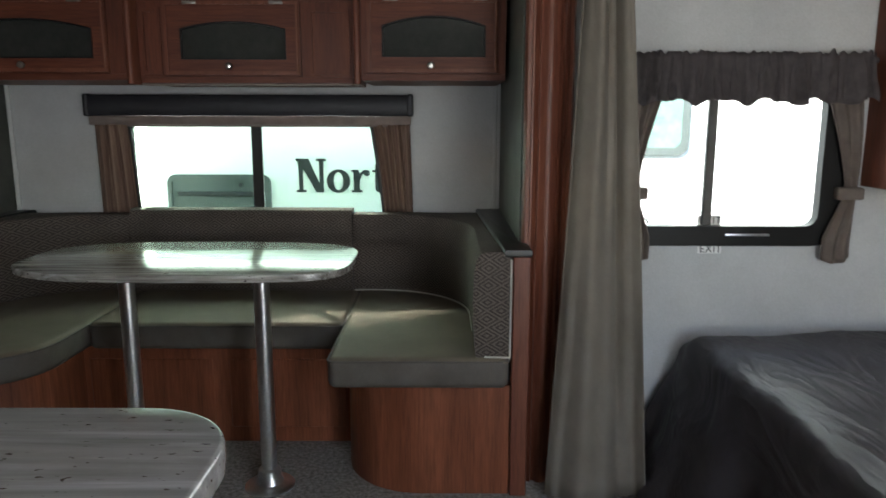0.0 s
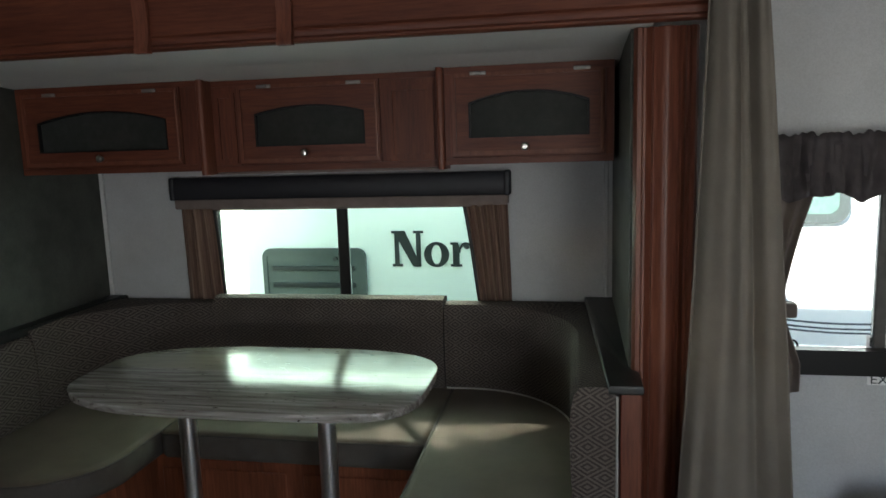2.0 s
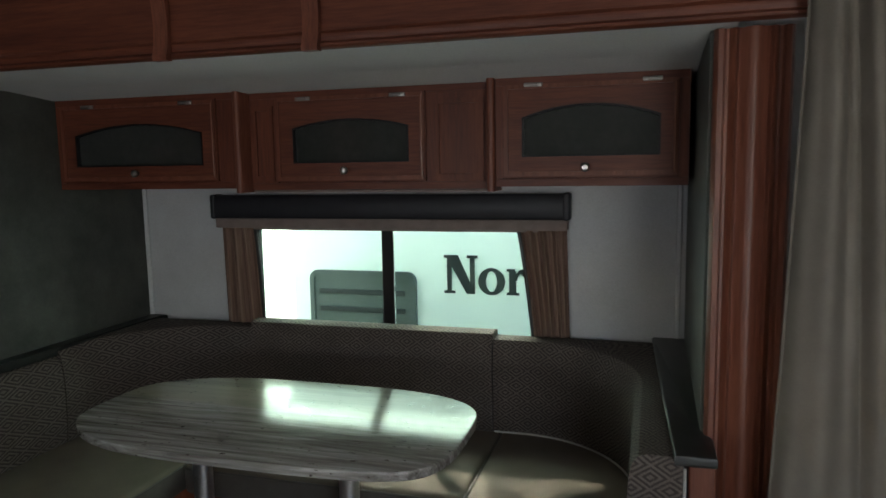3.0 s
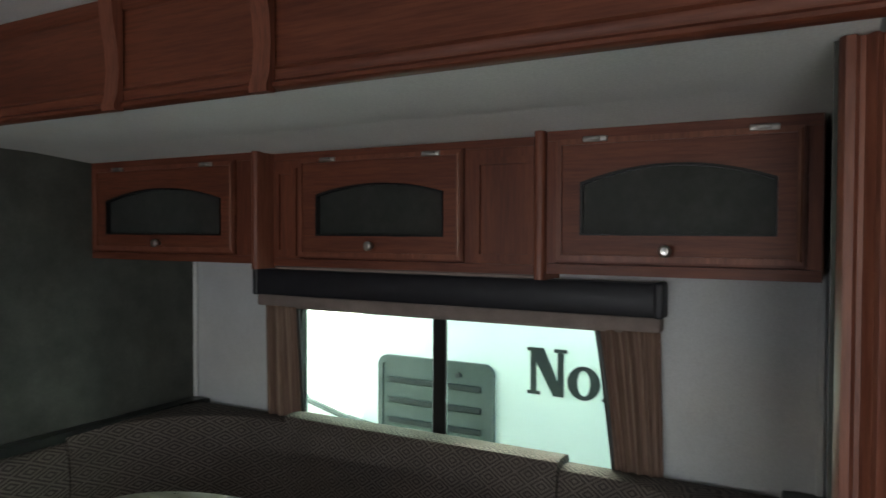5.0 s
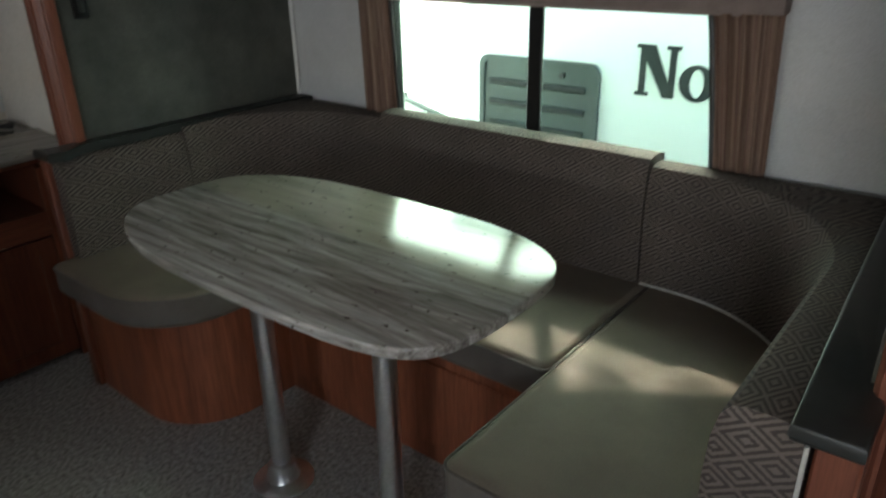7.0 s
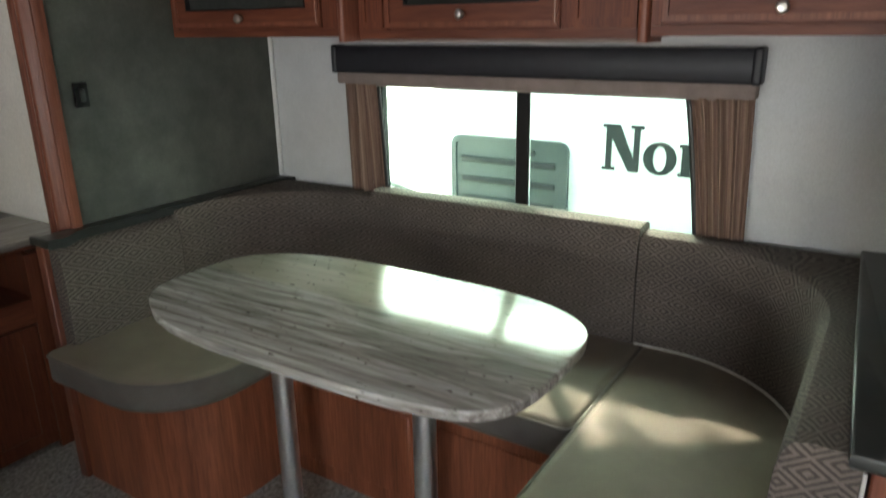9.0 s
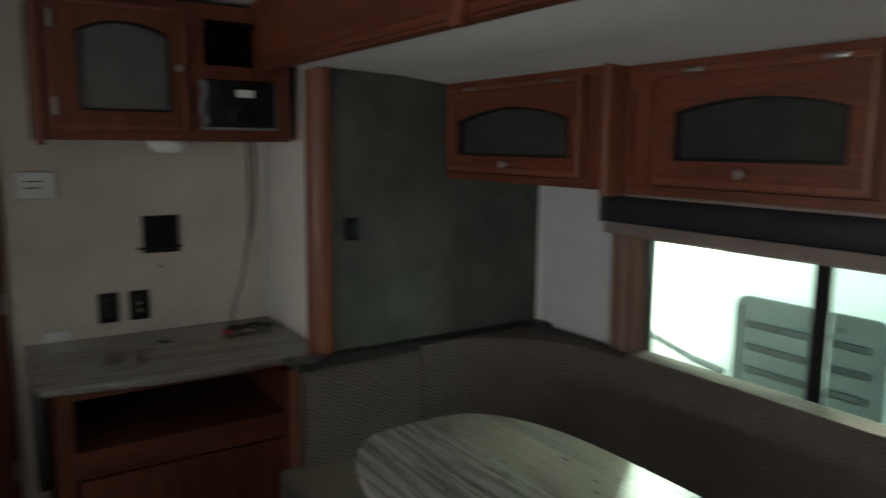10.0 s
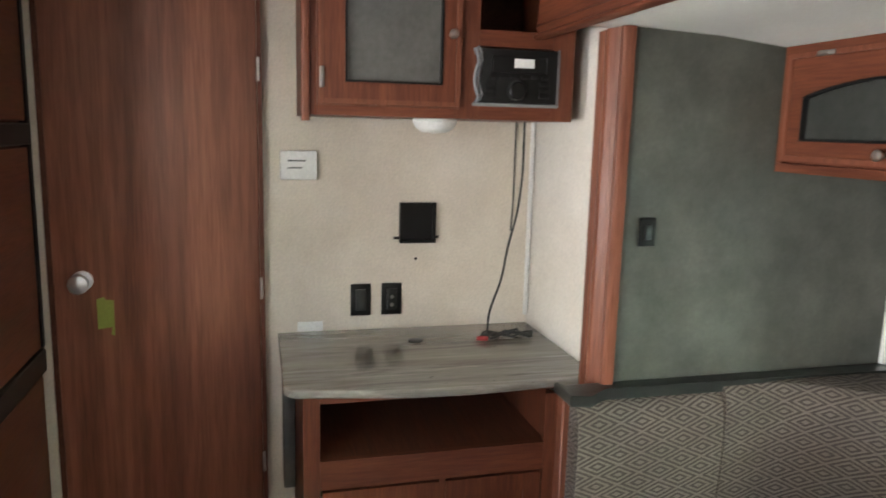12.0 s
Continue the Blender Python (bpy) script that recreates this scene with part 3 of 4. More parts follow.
pelmet = thing("window_pelmet", (-0.76, YB, 1.19), "padded black pelmet with brown cloth edge over the window", "pelmet")
prism("board", [(YB - 0.002, 1.225), (YB - 0.058, 1.225), (YB - 0.062, 1.231), (YB - 0.062, 1.303), (YB - 0.056, 1.312), (YB - 0.002, 1.312)], -1.462, -0.078, NAVY_FASCIA, pelmet, (1, 2, 0))
for x in ((-1.468, -1.445), (-0.095, -0.070)):
    box("end_cap", x, (YB - 0.066, YB - 0.002), (1.222, 1.316), NAVY_FASCIA, pelmet, 0.008, 3)
box("cloth_edge", (-1.452, -0.080), (YB - 0.056, YB - 0.004), (1.186, 1.2245), PELMET_CLOTH, pelmet, 0.006, 2, label="brown cloth edge of the pelmet")


def side_curtain(x_out, x_in_top, x_in_bot, label):
    c = thing("window_curtain", ((x_out + x_in_top) / 2, YB - 0.03, 0.80), label, "curtain", "curtains at the dinette window")
    def wave(u, v):
        a = x_out + (x_in_bot - x_in_top) * 0.22 * v
        b = x_in_top + (x_in_bot - x_in_top) * v ** 0.8
        f = 0.012 * math.sin(u * 21 + 0.6) + 0.005 * math.sin(u * 47 + v)
        return (a + (b - a) * u, YB - 0.034 + f * (1 - 0.2 * v), 1.20 - 0.40 * v)
    cloth_sheet("cloth", 0.5, 0.4, wave, STRIPE, c, 54, 10)
    def hem(u, v):
        return (x_in_top + (x_in_bot - x_in_top) * v ** 0.8 + (0.014 * u if x_in_top > x_out else -0.014 * u), YB - 0.028, 1.20 - 0.40 * v)
    cloth_sheet("dark_hem", 0.02, 0.4, hem, BLACK_VINYL, c, 2, 10, label="dark inner edge")


side_curtain(-1.44, -1.30, -1.275, "brown striped gathered curtain tied beside the dinette window")
side_curtain(-0.088, -0.248, -0.192, "brown striped gathered curtain tied beside the dinette window")

# ---- bed window ----
win2 = tagged(new("window_2"), "wide window with rounded black frame beside the bed", "window", kind="structure")
win2.location = (0.95, YS, 0.85)
o, i = round_rect(0.565, 1.36, 0.802, 1.36, 0.085), round_rect(0.628, 1.285, 0.868, 1.318, 0.04)
frame_ring("frame", o, i, YS - 0.018, YS + 0.02, BLACK, win2)
box("mullion", (0.917, 0.949), (YS + 0.01, YS + 0.03), (0.85, 1.32), GREY_GLASS, win2, 0.004, label="grey window mullion")
for x in ((0.63, 0.917), (0.949, 1.284)):
    p = box("pane", x, (YS + 0.022, YS + 0.026), (0.868, 1.318), PANE_CLEAR, win2)
    p.visible_shadow = False
box("latch_bar", (0.985, 1.13), (YS - 0.028, YS - 0.018), (0.836, 0.844), CHROME, win2, 0.003, 2, label="thin metal latch bar")
tube("latch_ring", [(0.722 + 0.010 * math.cos(a), YS - 0.012, 0.876 + 0.016 * math.sin(a)) for a in [math.pi * k / 8 for k in range(9)]], 0.003, BLACK, win2)


def word(name, text, size, at, mat, turn=(90, 0, 0), depth=0.002, parent=None, spacing=1.0, offset=0.0):
    c = bpy.data.curves.new(name, "FONT")
    c.body, c.size, c.extrude, c.space_character, c.offset = text, size, depth, spacing, offset
    tmp = bpy.data.objects.new("tmp", c)
    me = bpy.data.meshes.new_from_object(tmp)
    bpy.data.objects.remove(tmp)
    me.materials.clear()
    me.materials.append(mat)
    ob = new(name, me)
    ob.rotation_euler = [radians(a) for a in turn]
    off = Vector()
    p = parent
    while p is not None:
        off += p.location
        p = p.parent
    ob.location = Vector(at) - off
    ob.parent = parent
    return ob


for z, y in ((0.775, YS - 0.002), (0.868, YS + 0.018)):
    s = thing("exit_sticker", (0.944, y, z), "small white exit sticker with dark letters on the window", "sticker", "exit stickers")
    box("paper", (0.905, 0.983), (y - 0.0015, y), (z, z + 0.032), WHITE_PLASTIC, s)
    word("letters", "EXIT", 0.034, (0.910, y - 0.003, z + 0.004), LETTER, parent=s, depth=0.0006, spacing=1.08)

val = thing("window_valance", (1.03, YS, 1.27), "dark brown gathered valance over the bed window", "valance")


def val_wave(u, v):
    f = 0.034 * noise.noise((u * 30 + 0.6 * v, 0.7, v * 0.9)) + 0.016 * noise.noise((u * 62, 5.2, v * 2.2))
    ruffle = 0.016 * noise.noise((u * 46, 3.1, 0.0)) if v < 0.10 else 0
    drop = 1.418 + ruffle - v * (0.152 + 0.008 * math.sin(u * 31) + 0.006 * math.sin(u * 57))
    return (0.655 + 0.745 * u, YS - 0.055 - 0.025 * v + f * (0.4 + 0.6 * v), drop)


cloth_sheet("cloth", 0.8, 0.15, val_wave, VALANCE, val, 150, 8, 0.003)
tube("rod", [(0.64, YS - 0.045, 1.395), (1.41, YS - 0.045, 1.395)], 0.010, VALANCE, val)


def tie_back(x_out, x_in, group_label):
    c = thing("tieback_curtain", (x_out, YS - 0.04, 0.76), group_label, "curtain", "tie-back curtains at the bed window")
    def wave(u, v):
        s = 1 if x_out > x_in else -1
        w = abs(x_out - x_in)
        pinch = 1 - 0.62 * min(1.0, v / 0.55) if v < 0.62 else 0.38 + 0.42 * min(1.0, (v - 0.62) / 0.25)
        e = x_out + s * (0.012 * v + 0.008 * math.sin(v * 5))
        return (e - s * w * u * pinch, YS - 0.032 + 0.009 * math.sin(u * 16 + 1), 1.30 - 0.535 * v - 0.02 * math.sin(u * 3.1) * v)
    cloth_sheet("cloth", 0.13, 0.5, wave, TIE_CLOTH, c, 30, 22, 0.003)
    s = 1 if x_out > x_in else -1
    box("band", tuple(sorted((x_out + s * 0.022, x_out - s * 0.064))), (YS - 0.052, YS - 0.012), (0.958, 0.998), TIE_CLOTH, c, 0.008, 2)


tie_back(1.392, 1.268, "brown cloth curtain tied back beside the bed window")
tie_back(0.655, 0.755, "brown cloth curtain tied back beside the bed window")

# ---- dinette ----
SEAT_B, SEAT_T = 0.375, 0.477


def bench(name, base, cushion, label):
    b = thing(name, (base[0][0], base[0][1], 0), label, "bench", "dinette benches")
    prism("base", base, 0.0, SEAT_B, WOOD_PANEL, b)
    pad = prism("cushion", cushion, SEAT_B, SEAT_T, [SUEDE, BAND], b, round_top=0.022, label="tan suede seat cushion with a brown border band")
    for f in pad.data.polygons:
        f.material_index = 0 if f.normal.z > 0.3 else 1
    welt = [(p[0], p[1], SEAT_T - 0.0125) for p in cushion]
    tube("welt", welt + welt[:1], 0.004, BAND, b, 6)
    return b


right = bench("dinette_bench", round_rect(-0.272, 0.276, YF + 0.006, 2.965, (0.26, 0.0, 0.0, 0.0), 14), round_rect(-0.304, 0.268, 2.003, 2.985, (0.030, 0.03, 0.03, 0.03)), "wood-panelled dinette bench with tan suede cushion")
left = bench("dinette_bench", round_rect(-1.80, -1.285, YF + 0.006, 2.965, (0.0, 0.24, 0.0, 0.0), 14), round_rect(-1.80, -1.245, 1.965, 2.985, (0.03, 0.26, 0.03, 0.03), 14), "wood-panelled dinette bench with tan suede cushion")
back = bench("dinette_bench", round_rect(-1.283, -0.274, 2.425, 2.965, 0.0), round_rect(-1.242, -0.307, 2.385, 2.985, 0.028), "wood-panelled back bench with tan suede cushion")
for x in ((-1.26, -0.80), (-0.74, -0.30)):
    box("access_panel", x, (2.417, 2.424), (0.06, 0.33), WOOD_PANEL, back, 0.004)
tube("piping", [(-0.294, 2.012, SEAT_T - 0.022), (0.266, 2.004, SEAT_T - 0.012)], 0.0035, SUEDE, right)


def bolster(name, pairs, z0, top, label, stretch=1.0):
    """A back cushion that follows pairs of inner and outer plan points; the pattern's UV map is in metres."""
    b = thing(name, (*pairs[0][0], z0), label, "cushion", "dinette back cushions")
    bm = bmesh.new()
    uv = bm.loops.layers.uv.new("UVMap")
    prof = [(0.0, 0.0, 0.0), (-0.06, 0.12, 0.0), (-0.10, 0.35, 0.0), (-0.12, 0.62, 0.0), (-0.09, 0.82, 0.0), (-0.02, 0.93, 0.0), (0.10, 0.985, 0.0), (0.28, 1.0, 0.0), (0.7, 1.0, 0.0), (0.95, 0.985, 0.0), (1.0, 0.95, 0.0), (1.0, 0.0, 0.0)]
    h = top - z0
    rings, dist, prev = [], 0.0, None
    lens = [0.0]
    for (a, c, _), (a2, c2, _) in zip(prof, prof[1:]):
        lens.append(lens[-1] + math.hypot((a2 - a) * 0.11, (c2 - c) * h))
    dists = []
    for inner, outer in pairs:
        p, q = Vector((*inner, 0)), Vector((*outer, 0))
        way = (q - p).normalized()
        dist += (p - prev).length if prev is not None else 0
        prev = p
        dists.append(dist)
        ring = []
        for a, c, _ in prof:
            s = p + way * (a * 0.11) if a < 0.5 else p + (q - p) * a
            ring.append(bm.verts.new((s.x, s.y, z0 + h * c)))
        rings.append(ring)
    for k in range(len(rings) - 1):
        for j in range(len(prof) - 1):
            f = bm.faces.new((rings[k][j], rings[k + 1][j], rings[k + 1][j + 1], rings[k][j + 1]))
            for l, (r, s) in zip(f.loops, ((k, j), (k + 1, j), (k + 1, j + 1), (k, j + 1))):
                l[uv].uv = (dists[r] / stretch, lens[s])
    for ring, rev in ((rings[0], 1), (rings[-1], -1)):
        f = bm.faces.new(ring[::rev])
        base = ring[0].co
        for l in f.loops:
            d = l.vert.co - base
            l[uv].uv = (Vector((d.x, d.y)).length, d.z)
    put(bm, "cover", DIAMOND, b, True)
    return b


def corner(cx, cy, r, a0, a1, ox, oy, n=12):
    """Pairs round an inside corner; the outer side is the square corner (ox, oy)."""
    out = []
    for k in range(n + 1):
        a = radians(a0 + (a1 - a0) * k / n)
        inner = (cx + r * math.cos(a), cy + r * math.sin(a))
        c, s = math.cos(a), math.sin(a)
        t = min(abs((ox - cx) / c) if abs(c) > 1e-6 else 9, abs((oy - cy) / s) if abs(s) > 1e-6 else 9)
        out.append((inner, (cx + c * t, cy + s * t)))
    return out


Z0 = SEAT_T - 0.012
RB = [((0.166, 2.020 + 0.09 * k), (0.268, 2.020 + 0.09 * k)) for k in range(6)]
RC = corner(-0.219, 2.52, 0.385, 0, 90, 0.268, 2.998, 14)
rb = bolster("back_cushion", RB[:6] + RC + [((-0.328, 2.905), (-0.328, 2.998))], Z0, 0.812, "diamond-patterned brown back cushion curving round the corner")
tube("piping", [(0.270, 2.019, Z0 + 0.01), (0.270, 2.016, 0.79)], 0.003, PIPING, rb, label="pale piping")
tube("piping", [(0.19, 2.014, Z0 + 0.014), (0.270, 2.014, Z0 + 0.012)], 0.003, PIPING, rb, label="pale piping")
tube("piping", [(0.164, 2.30, SEAT_T + 0.002)] + [(p[0] - 0.004, p[1] - 0.004, SEAT_T + 0.002) for p, _ in RC] + [(-0.325, 2.90, SEAT_T + 0.002)], 0.0035, PIPING, rb, label="pale piping")
bolster("back_cushion", [((-0.332 - 0.0953 * k, 2.900), (-0.332 - 0.0953 * k, 2.998)) for k in range(11)], Z0, 0.832, "long brown patterned back cushion under the window")
LC = corner(-1.37, 2.52, 0.385, 90, 180, -1.818, 2.998, 14)
bolster("back_cushion", [((-1.289, 2.905), (-1.289, 2.998))] + LC + [((-1.755, 2.452), (-1.818, 2.452))], Z0, 0.808, "diamond-patterned brown back cushion curving round the corner", 1.5)
bolster("back_cushion", [((-1.755, 2.447 - 0.0678 * k), (-1.818, 2.447 - 0.0678 * k)) for k in range(7)], Z0, 0.784, "flat diamond-patterned brown cushion at the bench end", 1.5)

ledge = thing("bench_ledge", (0.27, YF, 0.80), "black padded ledge along the bench back", "ledge", "padded ledges")
prism("pad", [(0.248, 2.004), (0.332, 2.004), (0.332, 2.112), (0.311, 2.16), (0.311, 3.004), (0.203, 3.004), (0.207, 2.9), (0.228, 2.4)], 0.799, 0.823, BLACK_VINYL, ledge, round_top=0.007)
ledge2 = thing("bench_ledge", (-1.80, YF, 0.79), "black padded ledge along the bench back", "ledge", "padded ledges")
prism("pad", [(-1.84, 2.012), (-1.742, 2.012), (-1.738, 2.06), (-1.765, 2.12), (-1.765, 2.98), (-1.74, 3.004), (-1.821, 3.004), (-1.821, 2.03)], 0.787, 0.815, BLACK_VINYL, ledge2, round_top=0.007)
tagged(box("trim_bench_end_right", (0.277, 0.331), (YF - 0.012, YF + 0.05), (0, 0.798), WOOD_TRIM, bevel=0.004), "reddish wooden end strip of the bench", "trim", kind="structure")
tagged(box("trim_bench_end_left", (-1.84, -1.802), (YF - 0.012, YF + 0.05), (0, 0.786), WOOD_TRIM, bevel=0.004), "reddish wooden end strip of the bench", "trim", kind="structure")

# ---- table ----
table = thing("dinette_table", (-0.8, 2.165, 0), "boat-shaped dinette table with glossy travertine top and two steel posts", "table")


def boat(cx, cy, a, b, e, n=72):
    out = []
    for k in range(n):
        t = 2 * math.pi * k / n
        c, s = math.cos(t), math.sin(t)
        q = e + (0.9 if s < 0 < c else -0.5 if c < 0 else -0.3) * abs(s * c) * 2
        x = abs(c) ** (2 / q) * math.copysign(1, c)
        y = abs(s) ** (2 / q) * math.copysign(1, s)
        out.append((cx + a * x, cy + b * y * (1.0 - 0.05 * max(0.0, -x) ** 2.5)))
    return out


prism("top", boat(-0.749, 2.143, 0.527, 0.283, 3.6, 96), 0.750, 0.773, LAMINATE, table, round_top=0.004)
for lx, ly in ((-0.520, 2.094), (-0.960, 2.114)):
    lathe("post", [(0.0255, 0.03), (0.0255, 0.7485)], (lx, ly, 0), CHROME, table, label="brushed steel table post")
    lathe("foot", [(0.083, 0.0), (0.083, 0.004), (0.078, 0.008), (0.060, 0.011), (0.046, 0.016), (0.039, 0.035), (0.036, 0.060), (0.027, 0.066)], (lx, ly, 0), CHROME, table, seg=28, label="flared steel foot plate")
    lathe("socket", [(0.06, 0.736), (0.06, 0.7495)], (lx, ly, 0), BLACK, table)

# ---- overhead cabinets ----
CF = 2.576


def overhead(x, front, z, door, glass, knob, hinges, side_panels, label):
    c = thing("overhead_cabinet", ((x[0] + x[1]) / 2, front, z[0]), label, "cabinet", "overhead cabinets over the dinette")
    box("body", (x[0], x[1]), (front + 0.022, YB - 0.002), z, WOOD_X, c, 0.002)
    for q in ((z[1] - 0.022, z[1]), (z[0], z[0] + 0.022)):
        box("face_rail", (x[0], x[1]), (front + 0.008, front + 0.0215), q, WOOD_X, c)
    for a, b in ((x[0], door[0] - 0.001), (door[1] + 0.001, x[1])):
        if b - a > 0.005:
            box("face_stile", (a, b), (front + 0.008, front + 0.0215), (z[0] + 0.0225, z[1] - 0.0225), WOOD_Z, c)
    for a, b in side_panels:
        o2 = [(a, z[0] + 0.03), (b, z[0] + 0.03), (b, z[1] - 0.045), (a, z[1] - 0.045)]
        i2 = [(a + 0.016, z[0] + 0.046), (b - 0.016, z[0] + 0.046), (b - 0.016, z[1] - 0.061), (a + 0.016, z[1] - 0.061)]
        frame_ring("panel_moulding", o2, i2, front + 0.001, front + 0.0075, WOOD_Z, c)
    cabinet_door(c, door, (z[0] + 0.026, z[1] - 0.018), glass, front, DARK_GLASS, knob, hinges)
    return c


Z1 = (1.352, 1.662)
ca = overhead((XL + 0.003, -1.096), CF, Z1, (-1.795, -1.172), (-1.732, -1.228, 1.432, 1.535, 1.570), (-1.487, 1.405), [(-1.672, 1.634, True), (-1.28, 1.634, True)], [], "cherry overhead cabinet with arched smoked glass door")
cb = overhead((-1.092, -0.272), CF + 0.052, (1.345, 1.662), (-0.985, -0.474), (-0.920, -0.530, 1.432, 1.540, 1.566), (-0.740, 1.405), [(-0.88, 1.634, True), (-0.56, 1.634, True)], [(-1.072, -0.995), (-0.446, -0.290)], "cherry overhead cabinet with arched smoked glass door and side panels")
cc = overhead((-0.244, XR - 0.003), CF, Z1, (-0.222, 0.262), (-0.164, 0.212, 1.438, 1.546, 1.580), (0.014, 1.405), [(-0.133, 1.638, True), (0.191, 1.640, True)], [], "cherry overhead cabinet with arched smoked glass door")
for c, x in ((ca, -1.094), (cc, -0.258)):
    prism("edge_post", round_rect(x - 0.012, x + 0.012, CF - 0.008, CF + 0.10, (0.010, 0.010, 0, 0), 4), 1.338, 1.676, WOOD_TRIM, c)
box("light_strip", (-1.08, -0.28), (CF + 0.06, CF + 0.11), (1.336, 1.3448), PELMET_CLOTH, cb, 0.003, label="pale strip under the cabinet")

# switch plate on the green panel
sw = thing("wall_switch", (XL, 2.23, 1.165), "small black switch plate on the green panel", "switch")
box("plate", (XL, XL + 0.008), (2.208, 2.252), (1.162, 1.234), BLACK, sw, 0.003, 2)
box("rocker", (XL + 0.008, XL + 0.013), (2.220, 2.240), (1.180, 1.216), BLACK_VINYL, sw, 0.003, 2)

# ---- rear wall: door, desk, cabinet ----
door = tagged(new("door_1"), "closed tall wood-grain door with a round chrome knob", "door", kind="structure")
door.location = (XW, 1.0, 0)
box("leaf", (XW + 0.004, XW + 0.030), (0.712, 1.300), (0.02, 1.872), WOOD_DOOR, door, 0.002)
for dx, y, z in ((0.024, (0.696, 0.7115), (0, 1.888)), (0.036, (1.3005, 1.314), (0, 1.888)), (0.034, (0.7115, 1.3005), (1.8735, 1.888))):
    box("door_stop", (XW + 0.001, XW + dx), y, z, WOOD_DARK, door, label="dark stop beside the door leaf")
for z in (0.35, 0.93, 1.60):
    box("hinge", (XW + 0.036, XW + 0.041), (1.299, 1.308), (z - 0.035, z + 0.035), NICKEL, door, 0.002)
lathe("knob", [(0.030, 0.030), (0.030, 0.036), (0.012, 0.040), (0.011, 0.058), (0.024, 0.066), (0.029, 0.078), (0.027, 0.090), (0.014, 0.097), (0.002, 0.098)], (XW, 0.790, 0.967), CHROME, door, "x", 24, label="polished chrome door knob")
tape = thing("masking_tape", (XW + 0.03, 0.85, 0.81), "strip of green masking tape stuck on the door", "tape")
prism("strip", [(0.826, 0.818), (0.866, 0.822), (0.862, 0.80), (0.872, 0.796), (0.873, 0.905), (0.850, 0.908), (0.846, 0.916), (0.826, 0.910)], XW + 0.0305, XW + 0.0318, TAPE, tape, (1, 2, 0), smooth=False)
tagged(box("trim_door_left", (XW + 0.001, XW + 0.020), (0.660, 0.695), (0, ZC - 0.002), WALL_BEIGE, bevel=0.003), "beige trim strip beside the door", "trim", kind="structure")

desk = thing("desk_cabinet", (-2.3, 1.78, 0), "cherry desk cabinet with open shelf and grey laminate top", "cabinet")
top = [(XW + 0.002, 1.352), (-2.055, 1.352)]
top += [(-2.055 + 0.05 * math.sin(radians(a)), 1.402 - 0.05 * math.cos(radians(a))) for a in range(10, 91, 16)]
top += [(-2.005 + 0.036 * math.sin(math.pi * k / 10) + 0.034 * k / 10, 1.42 + 0.68 * k / 10) for k in range(1, 11)] + [(-1.968, YP - 0.001), (-1.968, YS - 0.002), (XW + 0.002, YS - 0.002)]
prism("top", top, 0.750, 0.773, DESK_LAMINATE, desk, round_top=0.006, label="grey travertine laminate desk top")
DX = -2.070
for y in ((1.402, 1.446), (2.085, 2.135)):
    box("face_stile", (DX, DX + 0.02), y, (0.0, 0.749 if y[0] < 2 else 0.70), WOOD_Z, desk)
box("face_rail", (DX, DX + 0.02), (1.4465, YS - 0.003), (0.715, 0.749), WOOD_Y, desk)
box("face_rail", (DX, DX + 0.02), (1.4465, 2.0845), (0.47, 0.553), WOOD_Y, desk)
box("side", (XW + 0.002, DX - 0.0005), (1.402, 1.418), (0.0, 0.749), WOOD_Z, desk)
box("side", (XW + 0.002, DX - 0.0005), (2.095, 2.110), (0.0, 0.70), WOOD_Z, desk)
box("shelf", (XW + 0.002, DX - 0.0005), (1.4185, 2.0945), (0.535, 0.552), WOOD_DARK, desk)
box("nook_back", (XW + 0.002, XW + 0.012), (1.4185, 2.0945), (0.5525, 0.749), WOOD_DARK, desk)
for y in ((1.452, 1.775), (1.795, 2.080)):
    o2 = [(y[0], 0.03), (y[1], 0.03), (y[1], 0.462), (y[0], 0.462)]
    i2 = [(y[0] + 0.05, 0.08), (y[1] - 0.05, 0.08), (y[1] - 0.05, 0.412), (y[0] + 0.05, 0.412)]
    frame_ring("door", o2, i2, DX + 0.02, DX + 0.002, WOOD_Z, desk, (1, 2, 0))
    box("door_panel", (DX + 0.004, DX + 0.011), (y[0] + 0.0505, y[1] - 0.0505), (0.0805, 0.4115), WOOD_Z, desk)
box("stile_middle", (DX - 0.002, DX + 0.018), (1.7755, 1.7945), (0.0, 0.4695), WOOD_Z, desk)
lathe("cable_hole", [(0.001, 0.7732), (0.024, 0.7732), (0.024, 0.776), (0.001, 0.7762)], (-2.379, 1.773, 0), BLACK, desk, label="black cable grommet")
side_pad = thing("floor_register", (XW + 0.002, 1.372, 0.35), "dark grey box on the wall beside the desk", "register")
box("cover", (XW + 0.002, XW + 0.14), (1.362, 1.3995), (0.30, 0.645), GREY_GLASS, side_pad, 0.006, 2)

